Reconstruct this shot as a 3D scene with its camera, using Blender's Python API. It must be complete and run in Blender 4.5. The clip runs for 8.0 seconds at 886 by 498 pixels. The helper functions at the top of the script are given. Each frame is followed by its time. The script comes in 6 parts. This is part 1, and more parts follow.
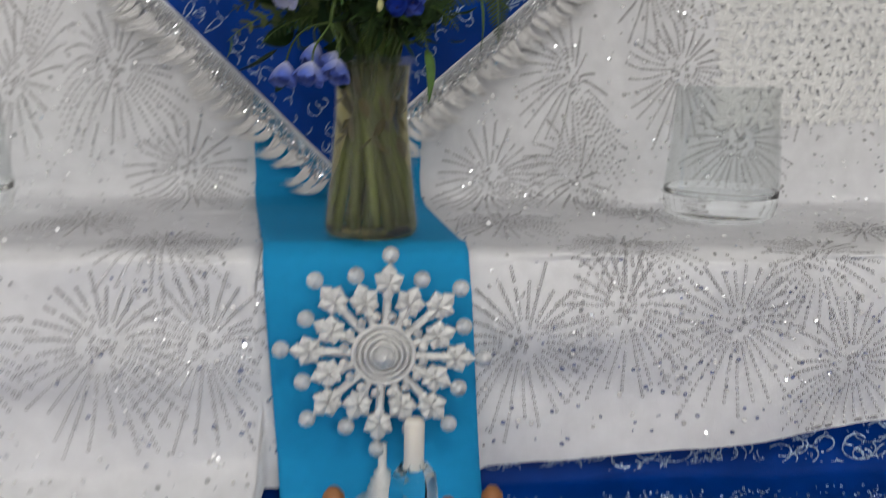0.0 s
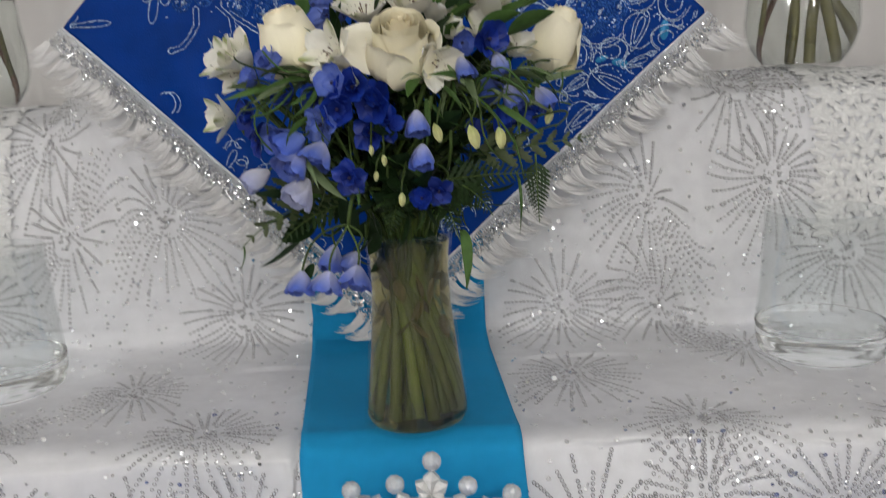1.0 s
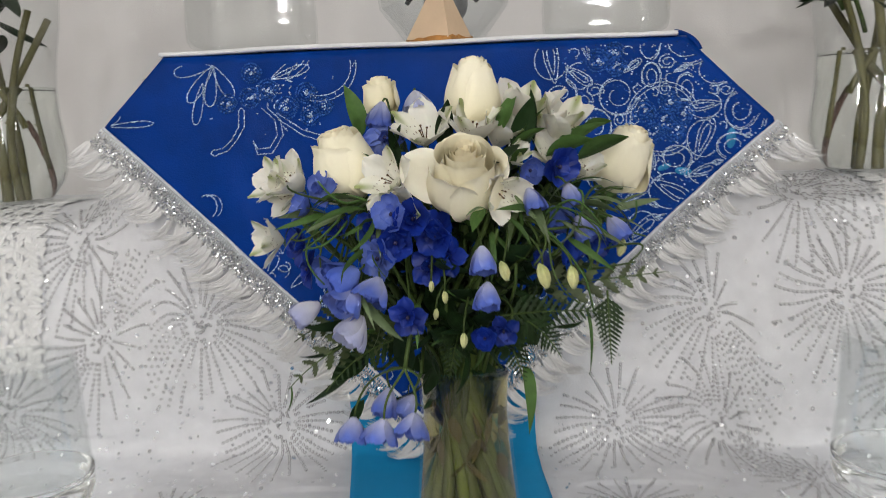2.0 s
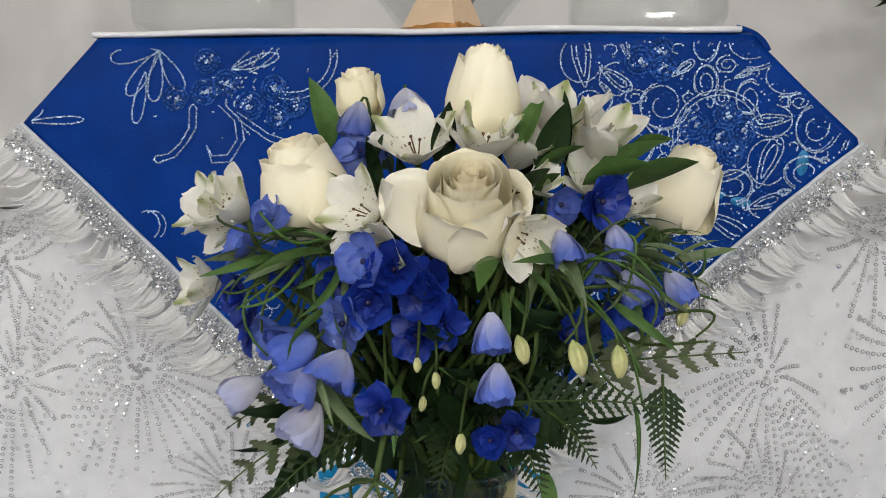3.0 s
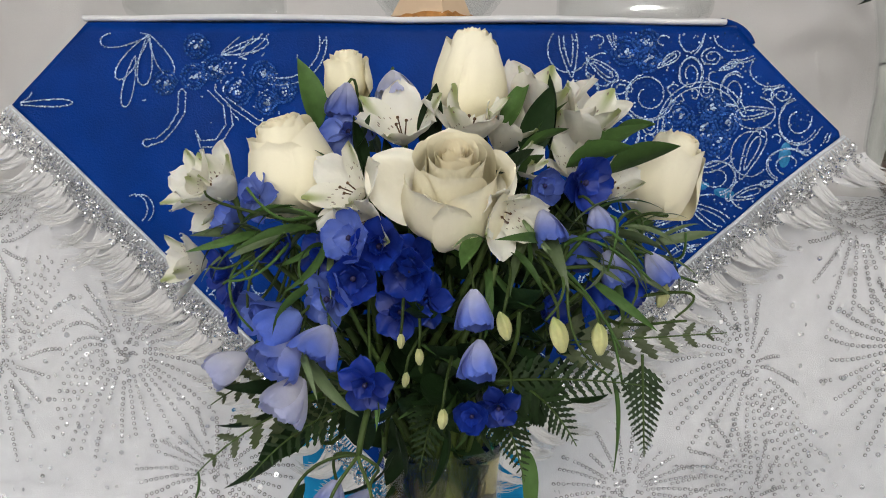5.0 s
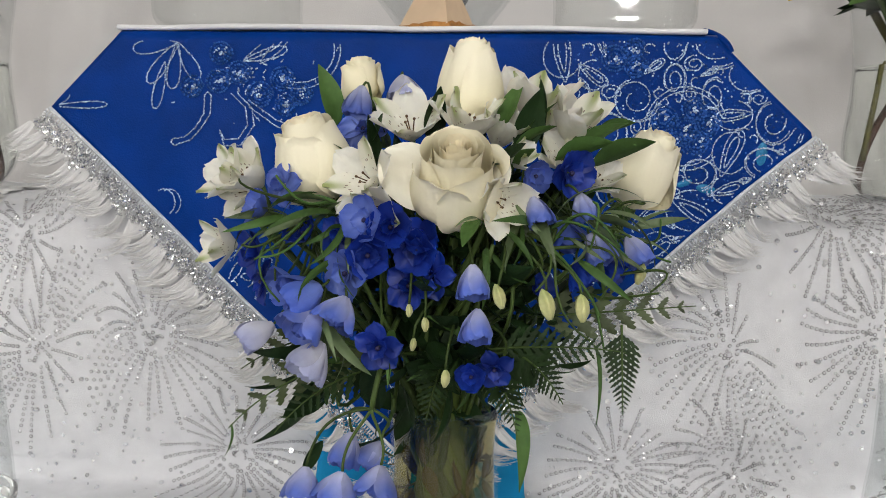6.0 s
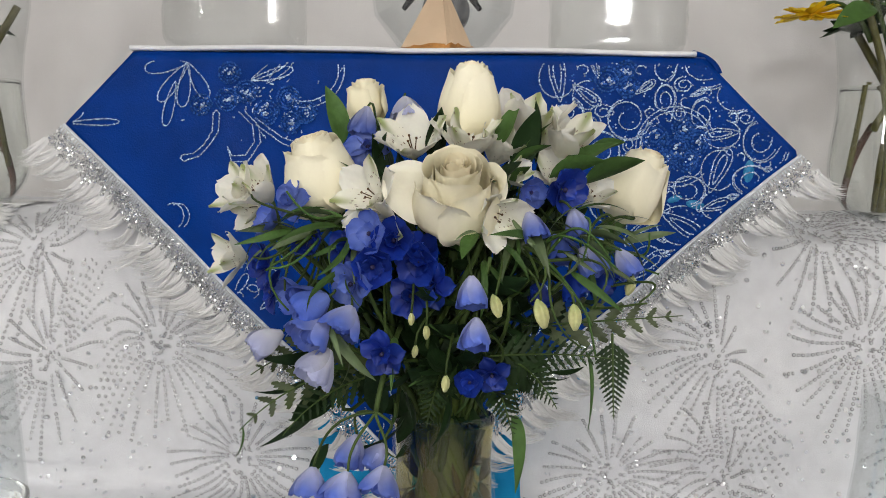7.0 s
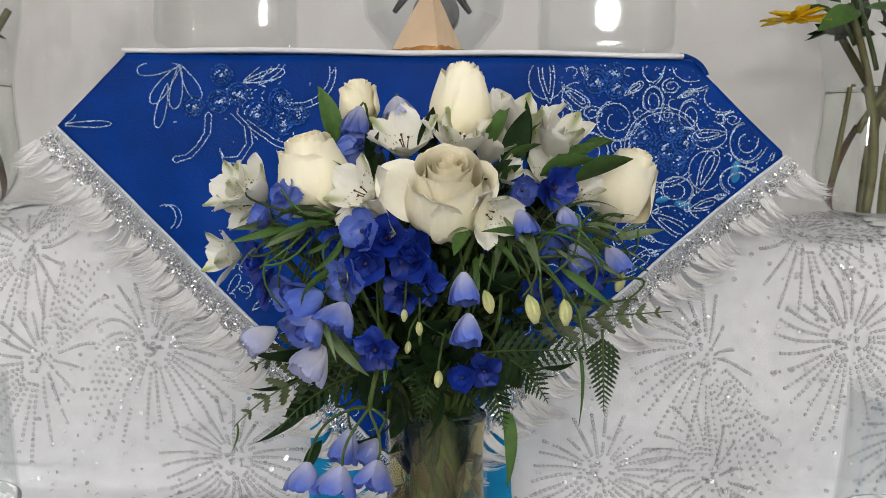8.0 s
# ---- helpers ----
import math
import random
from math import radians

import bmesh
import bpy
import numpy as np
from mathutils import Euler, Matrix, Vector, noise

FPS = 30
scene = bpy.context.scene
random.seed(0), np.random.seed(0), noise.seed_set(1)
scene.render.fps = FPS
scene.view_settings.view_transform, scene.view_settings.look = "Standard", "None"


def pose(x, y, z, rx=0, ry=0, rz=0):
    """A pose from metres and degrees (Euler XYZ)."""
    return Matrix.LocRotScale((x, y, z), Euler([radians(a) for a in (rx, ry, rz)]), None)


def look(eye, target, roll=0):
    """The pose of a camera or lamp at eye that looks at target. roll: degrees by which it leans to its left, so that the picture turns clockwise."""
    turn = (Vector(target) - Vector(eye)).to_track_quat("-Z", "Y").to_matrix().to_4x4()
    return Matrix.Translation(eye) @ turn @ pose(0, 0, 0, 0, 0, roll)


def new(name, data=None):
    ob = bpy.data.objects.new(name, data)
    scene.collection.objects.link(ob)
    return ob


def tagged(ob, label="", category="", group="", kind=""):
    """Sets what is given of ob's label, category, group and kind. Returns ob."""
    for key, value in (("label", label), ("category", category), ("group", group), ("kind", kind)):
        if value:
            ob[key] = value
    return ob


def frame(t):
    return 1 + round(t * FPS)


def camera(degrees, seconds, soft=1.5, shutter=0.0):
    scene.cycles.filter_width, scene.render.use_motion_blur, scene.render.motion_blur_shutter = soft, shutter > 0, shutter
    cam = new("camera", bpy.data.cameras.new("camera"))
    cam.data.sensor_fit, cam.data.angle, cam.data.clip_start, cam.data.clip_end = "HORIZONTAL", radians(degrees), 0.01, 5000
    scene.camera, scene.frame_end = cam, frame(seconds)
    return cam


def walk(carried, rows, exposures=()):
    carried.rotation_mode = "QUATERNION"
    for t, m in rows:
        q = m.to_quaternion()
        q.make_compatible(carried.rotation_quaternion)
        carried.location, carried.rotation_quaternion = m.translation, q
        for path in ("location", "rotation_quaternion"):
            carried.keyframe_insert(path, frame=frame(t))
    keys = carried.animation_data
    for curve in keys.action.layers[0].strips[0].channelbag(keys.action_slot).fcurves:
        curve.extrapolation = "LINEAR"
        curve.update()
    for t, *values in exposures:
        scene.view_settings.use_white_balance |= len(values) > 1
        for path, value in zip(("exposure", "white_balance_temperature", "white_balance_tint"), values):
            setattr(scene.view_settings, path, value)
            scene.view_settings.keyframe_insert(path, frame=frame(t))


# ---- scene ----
cam = camera(54.1, 8.0, soft=0.9, shutter=0.5)
PATH = [
    (0, (0.063, 0.05, 1.245), (0.29, 1.995, 0.834), 1.4),
    (0.3, (0.066, 0.112, 1.274), (0.32, 2.067, 0.94), -1.1),
    (0.5, (0.128, 0.146, 1.359), (0.226, 2.097, 0.928), -1.1),
    (1, (0.154, 0.174, 1.419), (0.104, 2.132, 1.012), -2.9),
    (1.5, (0.139, 0.174, 1.477), (0.044, 2.144, 1.144), -2.8),
    (2.8, (0.106, 0.443, 1.488), (0.013, 2.422, 1.217), -0.7),
    (3, (0.113, 0.464, 1.489), (0.017, 2.442, 1.213), -0.2),
    (3.5, (0.109, 0.51, 1.485), (0.028, 2.489, 1.208), 0.2),
    (4, (0.113, 0.504, 1.481), (0.032, 2.482, 1.2), 0.5),
    (4.5, (0.115, 0.485, 1.481), (0.039, 2.464, 1.206), 0.5),
    (5, (0.116, 0.455, 1.477), (0.046, 2.434, 1.201), 0.6),
    (6.5, (0.121, 0.351, 1.469), (0.036, 2.334, 1.225), 0.8),
    (7, (0.119, 0.342, 1.473), (0.044, 2.328, 1.245), 0.9),
    (7.5, (0.118, 0.337, 1.471), (0.059, 2.324, 1.25), 0.8),
    (8, (0.117, 0.333, 1.467), (0.067, 2.321, 1.254), 0.8),
]
walk(cam, [(t, look(eye, target, roll)) for t, eye, target, roll in PATH],
     exposures=[(0.0, -0.22), (1.0, -0.15), (1.7, 0.02), (2.8, 0.10), (8.0, 0.12)])



# ---- world and light ----
world = bpy.data.worlds.new("world")
world.use_nodes = True
world.node_tree.nodes["Background"].inputs[0].default_value = (0.75, 0.8, 0.85, 1)
world.node_tree.nodes["Background"].inputs[1].default_value = 0.05
scene.world = world


def ceiling_lamp(x, y, watts, size):
    data = bpy.data.lights.new("ceiling_lamp", "POINT")
    data.shadow_soft_size, data.energy, data.color = size / 2, watts, (0.985, 0.972, 0.945)
    ob = new("ceiling_lamp", data)
    ob.matrix_world = pose(x, y, 2.32)
    return ob


ceiling_lamp(-1.9, -0.8, 35, 0.20)
ceiling_lamp(0.8, -2.6, 47, 0.20)
ceiling_lamp(-0.5, -3.2, 45, 0.20)
ceiling_lamp(0.25, -0.25, 15, 0.20)
ceiling_lamp(1.8, -0.6, 13, 0.20)


# ---- materials ----
def material(name, color, rough=0.5, metal=0.0, vary=0.12, scale=40.0, bump=0.0, bump_scale=200.0, sheen=0.0, trans=0.0, ior=1.45,
             tip=None, axis=1, span=(0.0, 0.03), per_object=0.0, subsurface=0.0, per_island=0.0, wave=False):
    """A procedural material: noise at two scales, an optional gradient along the object's own axis, relief."""
    m = bpy.data.materials.new(name)
    m.use_nodes = True
    t = m.node_tree
    b = t.nodes["Principled BSDF"]
    co = t.nodes.new("ShaderNodeTexCoord")
    n1 = t.nodes.new("ShaderNodeTexNoise")
    n1.inputs["Scale"].default_value, n1.inputs["Detail"].default_value = scale, 5
    n2 = t.nodes.new("ShaderNodeTexNoise")
    n2.inputs["Scale"].default_value, n2.inputs["Detail"].default_value = scale * 0.13, 3
    t.links.new(co.outputs["Object"], n1.inputs["Vector"])
    t.links.new(co.outputs["Object"], n2.inputs["Vector"])
    add = t.nodes.new("ShaderNodeMath")
    add.operation = "ADD"
    t.links.new(n1.outputs["Fac"], add.inputs[0])
    t.links.new(n2.outputs["Fac"], add.inputs[1])
    ramp = t.nodes.new("ShaderNodeMapRange")
    ramp.inputs["From Min"].default_value, ramp.inputs["From Max"].default_value = 0.6, 1.4
    ramp.inputs["To Min"].default_value, ramp.inputs["To Max"].default_value = 1 - vary, 1 + vary
    t.links.new(add.outputs[0], ramp.inputs["Value"])
    rgb = t.nodes.new("ShaderNodeRGB")
    rgb.outputs[0].default_value = (*color, 1)
    source = rgb.outputs[0]
    if tip:
        sep = t.nodes.new("ShaderNodeSeparateXYZ")
        t.links.new(co.outputs["Object"], sep.inputs[0])
        grad = t.nodes.new("ShaderNodeMapRange")
        grad.inputs["From Min"].default_value, grad.inputs["From Max"].default_value = span
        t.links.new(sep.outputs[axis], grad.inputs["Value"])
        mix = t.nodes.new("ShaderNodeMix")
        mix.data_type = "RGBA"
        mix.inputs[7].default_value = (*tip, 1)
        t.links.new(grad.outputs[0], mix.inputs[0])
        t.links.new(source, mix.inputs[6])
        source = mix.outputs[2]
    hsv = t.nodes.new("ShaderNodeHueSaturation")
    t.links.new(source, hsv.inputs["Color"])
    t.links.new(ramp.outputs[0], hsv.inputs["Value"])
    if per_object or per_island:
        value = t.nodes.new("ShaderNodeMath")
        value.operation = "MULTIPLY"
        r2 = t.nodes.new("ShaderNodeMapRange")
        spread = per_object or per_island
        r2.inputs["To Min"].default_value, r2.inputs["To Max"].default_value = 1 - spread, 1 + spread
        if per_object:
            info = t.nodes.new("ShaderNodeObjectInfo")
            t.links.new(info.outputs["Random"], r2.inputs["Value"])
        else:
            geo = t.nodes.new("ShaderNodeNewGeometry")
            t.links.new(geo.outputs["Random Per Island"], r2.inputs["Value"])
        t.links.new(ramp.outputs[0], value.inputs[0])
        t.links.new(r2.outputs[0], value.inputs[1])
        t.links.new(value.outputs[0], hsv.inputs["Value"])
    t.links.new(hsv.outputs[0], b.inputs["Base Color"])
    b.inputs["Roughness"].default_value, b.inputs["Metallic"].default_value = rough, metal
    b.inputs["Transmission Weight"].default_value, b.inputs["IOR"].default_value = trans, ior
    if sheen:
        b.inputs["Sheen Weight"].default_value, b.inputs["Sheen Roughness"].default_value = sheen, 0.4
    if subsurface:
        b.inputs["Subsurface Weight"].default_value = subsurface
        b.inputs["Subsurface Radius"].default_value = (0.012, 0.010, 0.007)
        b.inputs["Subsurface Scale"].default_value = 1.0
    if bump:
        if wave:
            tex = t.nodes.new("ShaderNodeTexWave")
            tex.inputs["Scale"].default_value, tex.inputs["Distortion"].default_value = bump_scale, 4.0
            t.links.new(co.outputs["Object"], tex.inputs["Vector"])
            height = tex.outputs["Fac"]
        else:
            tex = t.nodes.new("ShaderNodeTexNoise")
            tex.inputs["Scale"].default_value, tex.inputs["Detail"].default_value = bump_scale, 4
            t.links.new(co.outputs["Object"], tex.inputs["Vector"])
            height = tex.outputs["Fac"]
        bp = t.nodes.new("ShaderNodeBump")
        bp.inputs["Strength"].default_value, bp.inputs["Distance"].default_value = bump, 0.002
        t.links.new(height, bp.inputs["Height"])
        t.links.new(bp.outputs[0], b.inputs["Normal"])
    return m


def clear(name, color, rough=0.0, ior=1.45):
    m = bpy.data.materials.new(name)
    m.use_nodes = True
    b = m.node_tree.nodes["Principled BSDF"]
    b.inputs["Base Color"].default_value = (*color, 1)
    b.inputs["Roughness"].default_value, b.inputs["IOR"].default_value = rough, ior
    b.inputs["Transmission Weight"].default_value = 1.0
    return m


M_CLOTH = material("white_sequin_cloth", (0.745, 0.75, 0.775), 0.6, 0, 0.10, 45, 0.25, 900, sheen=0.06)
M_SEQUIN = material("clear_sequin", (0.50, 0.495, 0.51), 0.20, 0.5, 0.1, 300, per_island=0.3)
M_LOOSE = material("loose_clear_sequin", (0.86, 0.87, 0.90), 0.12, 0.75, 0.05, 300, per_island=0.1)
M_LACE = material("white_lace", (0.80, 0.80, 0.80), 0.75, 0, 0.08, 120, 0.5, 900)
M_GLITTER = material("silver_glitter", (0.75, 0.76, 0.78), 0.14, 0.9, 0.1, 300, per_island=0.3)
M_BLUE = material("royal_blue_satin", (0.0003, 0.032, 0.218), 0.36, 0, 0.34, 16, 0.3, 500)
M_BLUE.node_tree.nodes["Principled BSDF"].inputs["Specular IOR Level"].default_value = 0.09
M_BEAD = material("silver_blue_bead", (0.55, 0.71, 0.97), 0.16, 0.5, 0.2, 200, per_island=0.55)
M_AQUA = material("aqua_satin", (0.02, 0.20, 0.42), 0.25, 0.2, 0.25, 150, 0.4, 500)
M_BEAD_BLUE = material("blue_bead", (0.03, 0.12, 0.45), 0.12, 0.4, 0.2, 200, per_island=0.5)
M_PIPING = material("white_piping", (0.72, 0.74, 0.78), 0.5, 0, 0.15, 300, 0.6, 800)
M_FEATHER = material("white_feather_fringe", (0.86, 0.85, 0.85), 0.42, 0, 0.06, 200, 0.4, 900, per_object=0.06)
M_RUNNER = material("turquoise_runner", (0.0018, 0.29, 0.59), 0.8, 0, 0.06, 90, 0.5, 1500)
M_WALL = material("pale_curtain", (0.70, 0.68, 0.67), 0.85, 0, 0.04, 8, 0.2, 500)
M_ROOM = material("painted_wall", (0.76, 0.75, 0.73), 0.8, 0, 0.04, 6, 0.1, 200)
M_FLOOR = material("floor", (0.42, 0.40, 0.38), 0.6, 0, 0.1, 6, 0.1, 100)
M_BOX = material("painted_board", (0.6, 0.6, 0.6), 0.6, 0, 0.05, 10)
M_TRAY = material("white_board", (0.82, 0.82, 0.83), 0.4, 0, 0.04, 40)
M_GLASS = clear("clear_glass", (0.97, 0.99, 0.985), 0.0, 1.45)
M_GLASS_GREEN = clear("greenish_glass", (0.97, 0.99, 0.99), 0.02, 1.26)


def thin_glass(name, color, gloss=0.35, rough=0.03):
    """Thin-walled clear glass: light goes straight through, the gloss grows at grazing angles."""
    m = bpy.data.materials.new(name)
    m.use_nodes = True
    t = m.node_tree
    t.nodes.remove(t.nodes["Principled BSDF"])
    through_it, shine = t.nodes.new("ShaderNodeBsdfTransparent"), t.nodes.new("ShaderNodeBsdfGlossy")
    through_it.inputs[0].default_value = (*color, 1)
    shine.inputs["Roughness"].default_value = rough
    facing, grow, mix = t.nodes.new("ShaderNodeLayerWeight"), t.nodes.new("ShaderNodeMapRange"), t.nodes.new("ShaderNodeMixShader")
    facing.inputs["Blend"].default_value = 0.25
    grow.inputs["To Min"].default_value, grow.inputs["To Max"].default_value = 0.025, gloss
    t.links.new(facing.outputs["Facing"], grow.inputs["Value"])
    t.links.new(grow.outputs[0], mix.inputs[0])
    t.links.new(through_it.outputs[0], mix.inputs[1])
    t.links.new(shine.outputs[0], mix.inputs[2])
    t.links.new(mix.outputs[0], t.nodes["Material Output"].inputs["Surface"])
    return m


M_GLASS_THIN = thin_glass("thin_clear_glass", (0.965, 0.972, 0.97), 0.30)
M_GLASS_CLEAR = thin_glass("bright_clear_glass", (0.985, 0.99, 0.985), 0.16, 0.0)
M_GLASS_WAVY = thin_glass("wavy_thin_glass", (0.955, 0.965, 0.965), 0.28, 0.10)
M_WATER = clear("water", (0.955, 0.975, 0.94), 0.0, 1.33)
M_WATER_GREEN = clear("tinted_water", (0.46, 0.40, 0.14), 0.0, 1.33)
M_ROSE = material("cream_rose_petal", (0.95, 0.87, 0.60), 0.5, 0, 0.04, 60, 0.12, 300, tip=(0.96, 0.905, 0.71), axis=2, span=(0.01, 0.055), subsurface=0.0)
M_ROSE_OUTER = material("outer_rose_petal", (0.93, 0.895, 0.76), 0.5, 0, 0.04, 60, 0.12, 300, subsurface=0.0)
M_ROSE_HEART = material("warm_rose_heart", (0.97, 0.85, 0.54), 0.5, 0, 0.05, 60, 0.1, 300, tip=(0.97, 0.89, 0.67), axis=2, span=(0.01, 0.06), subsurface=0.0)


def let_light_through(m, share, color=(0.97, 0.90, 0.72)):
    """Thin petals pass some light to their other side."""
    t = m.node_tree
    b = t.nodes["Principled BSDF"]
    out = t.nodes["Material Output"]
    thin, mix = t.nodes.new("ShaderNodeBsdfTranslucent"), t.nodes.new("ShaderNodeMixShader")
    thin.inputs[0].default_value = (*color, 1)
    mix.inputs[0].default_value = share
    t.links.new(b.outputs[0], mix.inputs[1])
    t.links.new(thin.outputs[0], mix.inputs[2])
    t.links.new(mix.outputs[0], out.inputs["Surface"])


def see_through(m, share):
    """Fine strands that let the cloth behind show."""
    t = m.node_tree
    out = t.nodes["Material Output"]
    gap, mix = t.nodes.new("ShaderNodeBsdfTransparent"), t.nodes.new("ShaderNodeMixShader")
    mix.inputs[0].default_value = share
    t.links.new(t.nodes["Principled BSDF"].outputs[0], mix.inputs[1])
    t.links.new(gap.outputs[0], mix.inputs[2])
    t.links.new(mix.outputs[0], out.inputs["Surface"])


see_through(M_FEATHER, 0.26)
for m in (M_ROSE, M_ROSE_OUTER):
    let_light_through(m, 0.08)
let_light_through(M_ROSE_HEART, 0.14)
M_DELPH_LIGHT = material("light_blue_petal", (0.58, 0.60, 0.78), 0.45, 0, 0.2, 160, 0.2, 300, tip=(0.085, 0.145, 0.53), span=(0.003, 0.019), per_object=0.25, subsurface=0.1)
M_DELPH_DEEP = material("deep_blue_petal", (0.010, 0.024, 0.22), 0.42, 0, 0.3, 160, 0.18, 300, tip=(0.006, 0.036, 0.31), span=(0.002, 0.018), per_object=0.4, subsurface=0.08)
M_DELPH_MID = material("mid_blue_petal", (0.16, 0.225, 0.56), 0.42, 0, 0.22, 160, 0.2, 300, tip=(0.052, 0.105, 0.46), span=(0.003, 0.019), per_object=0.35, subsurface=0.1)
M_DELPH_PALE = material("pale_blue_petal", (0.66, 0.66, 0.74), 0.5, 0, 0.1, 120, 0.25, 260, tip=(0.24, 0.28, 0.57), span=(0.010, 0.027), per_object=0.2, subsurface=0.1)
M_LEAF = material("dark_green_leaf", (0.013, 0.033, 0.009), 0.42, 0, 0.25, 120, 0.3, 200, per_object=0.35)
M_LEAF_MID = material("mid_green_leaf", (0.055, 0.115, 0.026), 0.42, 0, 0.25, 120, 0.3, 200, per_object=0.3)
M_LEAF_PALE = material("grey_green_narrow_leaf", (0.10, 0.145, 0.060), 0.45, 0, 0.25, 120, 0.3, 200, per_object=0.35)
M_FERN = material("fern_green", (0.016, 0.034, 0.010), 0.5, 0, 0.3, 150, 0.3, 260, per_object=0.3)
M_FERN_OLIVE = material("olive_fern", (0.046, 0.066, 0.018), 0.5, 0, 0.3, 150, 0.3, 260, per_object=0.3)
M_STEM_CUT = material("pale_green_stem", (0.105, 0.155, 0.030), 0.45, 0, 0.3, 90, 0.3, 200, per_object=0.35)
M_SUBMERGED = material("olive_brown_leaf", (0.085, 0.075, 0.022), 0.6, 0, 0.3, 120, 0.3, 200, per_object=0.4)
M_STEM = material("green_stem", (0.050, 0.082, 0.020), 0.45, 0, 0.25, 120, 0.3, 200, per_object=0.3)
M_STEM_BROWN = material("brown_woody_stem", (0.10, 0.045, 0.025), 0.6, 0, 0.3, 120, 0.5, 200)
M_BUD = material("yellow_green_bud", (0.52, 0.52, 0.24), 0.5, 0, 0.2, 250, 0.4, 300, tip=(0.30, 0.38, 0.11), axis=2, span=(0.0, 0.014), subsurface=0.2)
M_YELLOW = material("yellow_petal", (0.82, 0.56, 0.015), 0.5, 0, 0.15, 120, 0.3, 250, per_object=0.15)
M_STEM_OLIVE = material("olive_stem", (0.115, 0.105, 0.030), 0.5, 0, 0.3, 120, 0.4, 200, per_object=0.3)
M_DARK_EYE = material("dark_flower_eye", (0.02, 0.016, 0.07), 0.6, 0, 0.2, 300)
M_STAMEN = material("dark_stamen", (0.10, 0.05, 0.02), 0.6, 0, 0.2, 300)
M_PALE_EYE = material("pale_flower_eye", (0.34, 0.32, 0.42), 0.6, 0, 0.2, 300)
M_SNOW = material("white_glitter_resin", (0.76, 0.76, 0.75), 0.25, 0.3, 0.15, 350, 0.7, 700)
M_CRYSTAL = material("crystal", (0.90, 0.91, 0.92), 0.06, 0.25, 0.12, 400, 0.4, 500, trans=0.5, ior=1.5)
M_CANDLE = material("white_wax", (0.80, 0.76, 0.70), 0.5, 0, 0.04, 40, subsurface=0.2)
M_WOOD = material("brown_wood", (0.30, 0.12, 0.04), 0.5, 0, 0.3, 80, 0.3, 200)
M_CONE = material("beige_waxed_paper", (0.62, 0.46, 0.31), 0.55, 0, 0.12, 25, 0.15, 200)
M_GILT = material("gilt_edge", (0.42, 0.19, 0.05), 0.35, 0.5, 0.4, 200, 0.6, 500)
M_GREY = material("grey_marbled_glass", (0.20, 0.20, 0.21), 0.15, 0.2, 0.6, 90)
M_BLACK = material("black_plastic", (0.02, 0.02, 0.022), 0.4, 0, 0.2, 80)


for leafy in (M_LEAF, M_LEAF_MID, M_FERN, M_STEM):
    shader = leafy.node_tree.nodes["Principled BSDF"]
    shader.inputs["Specular IOR Level"].default_value, shader.inputs["Roughness"].default_value = 0.25, 0.55


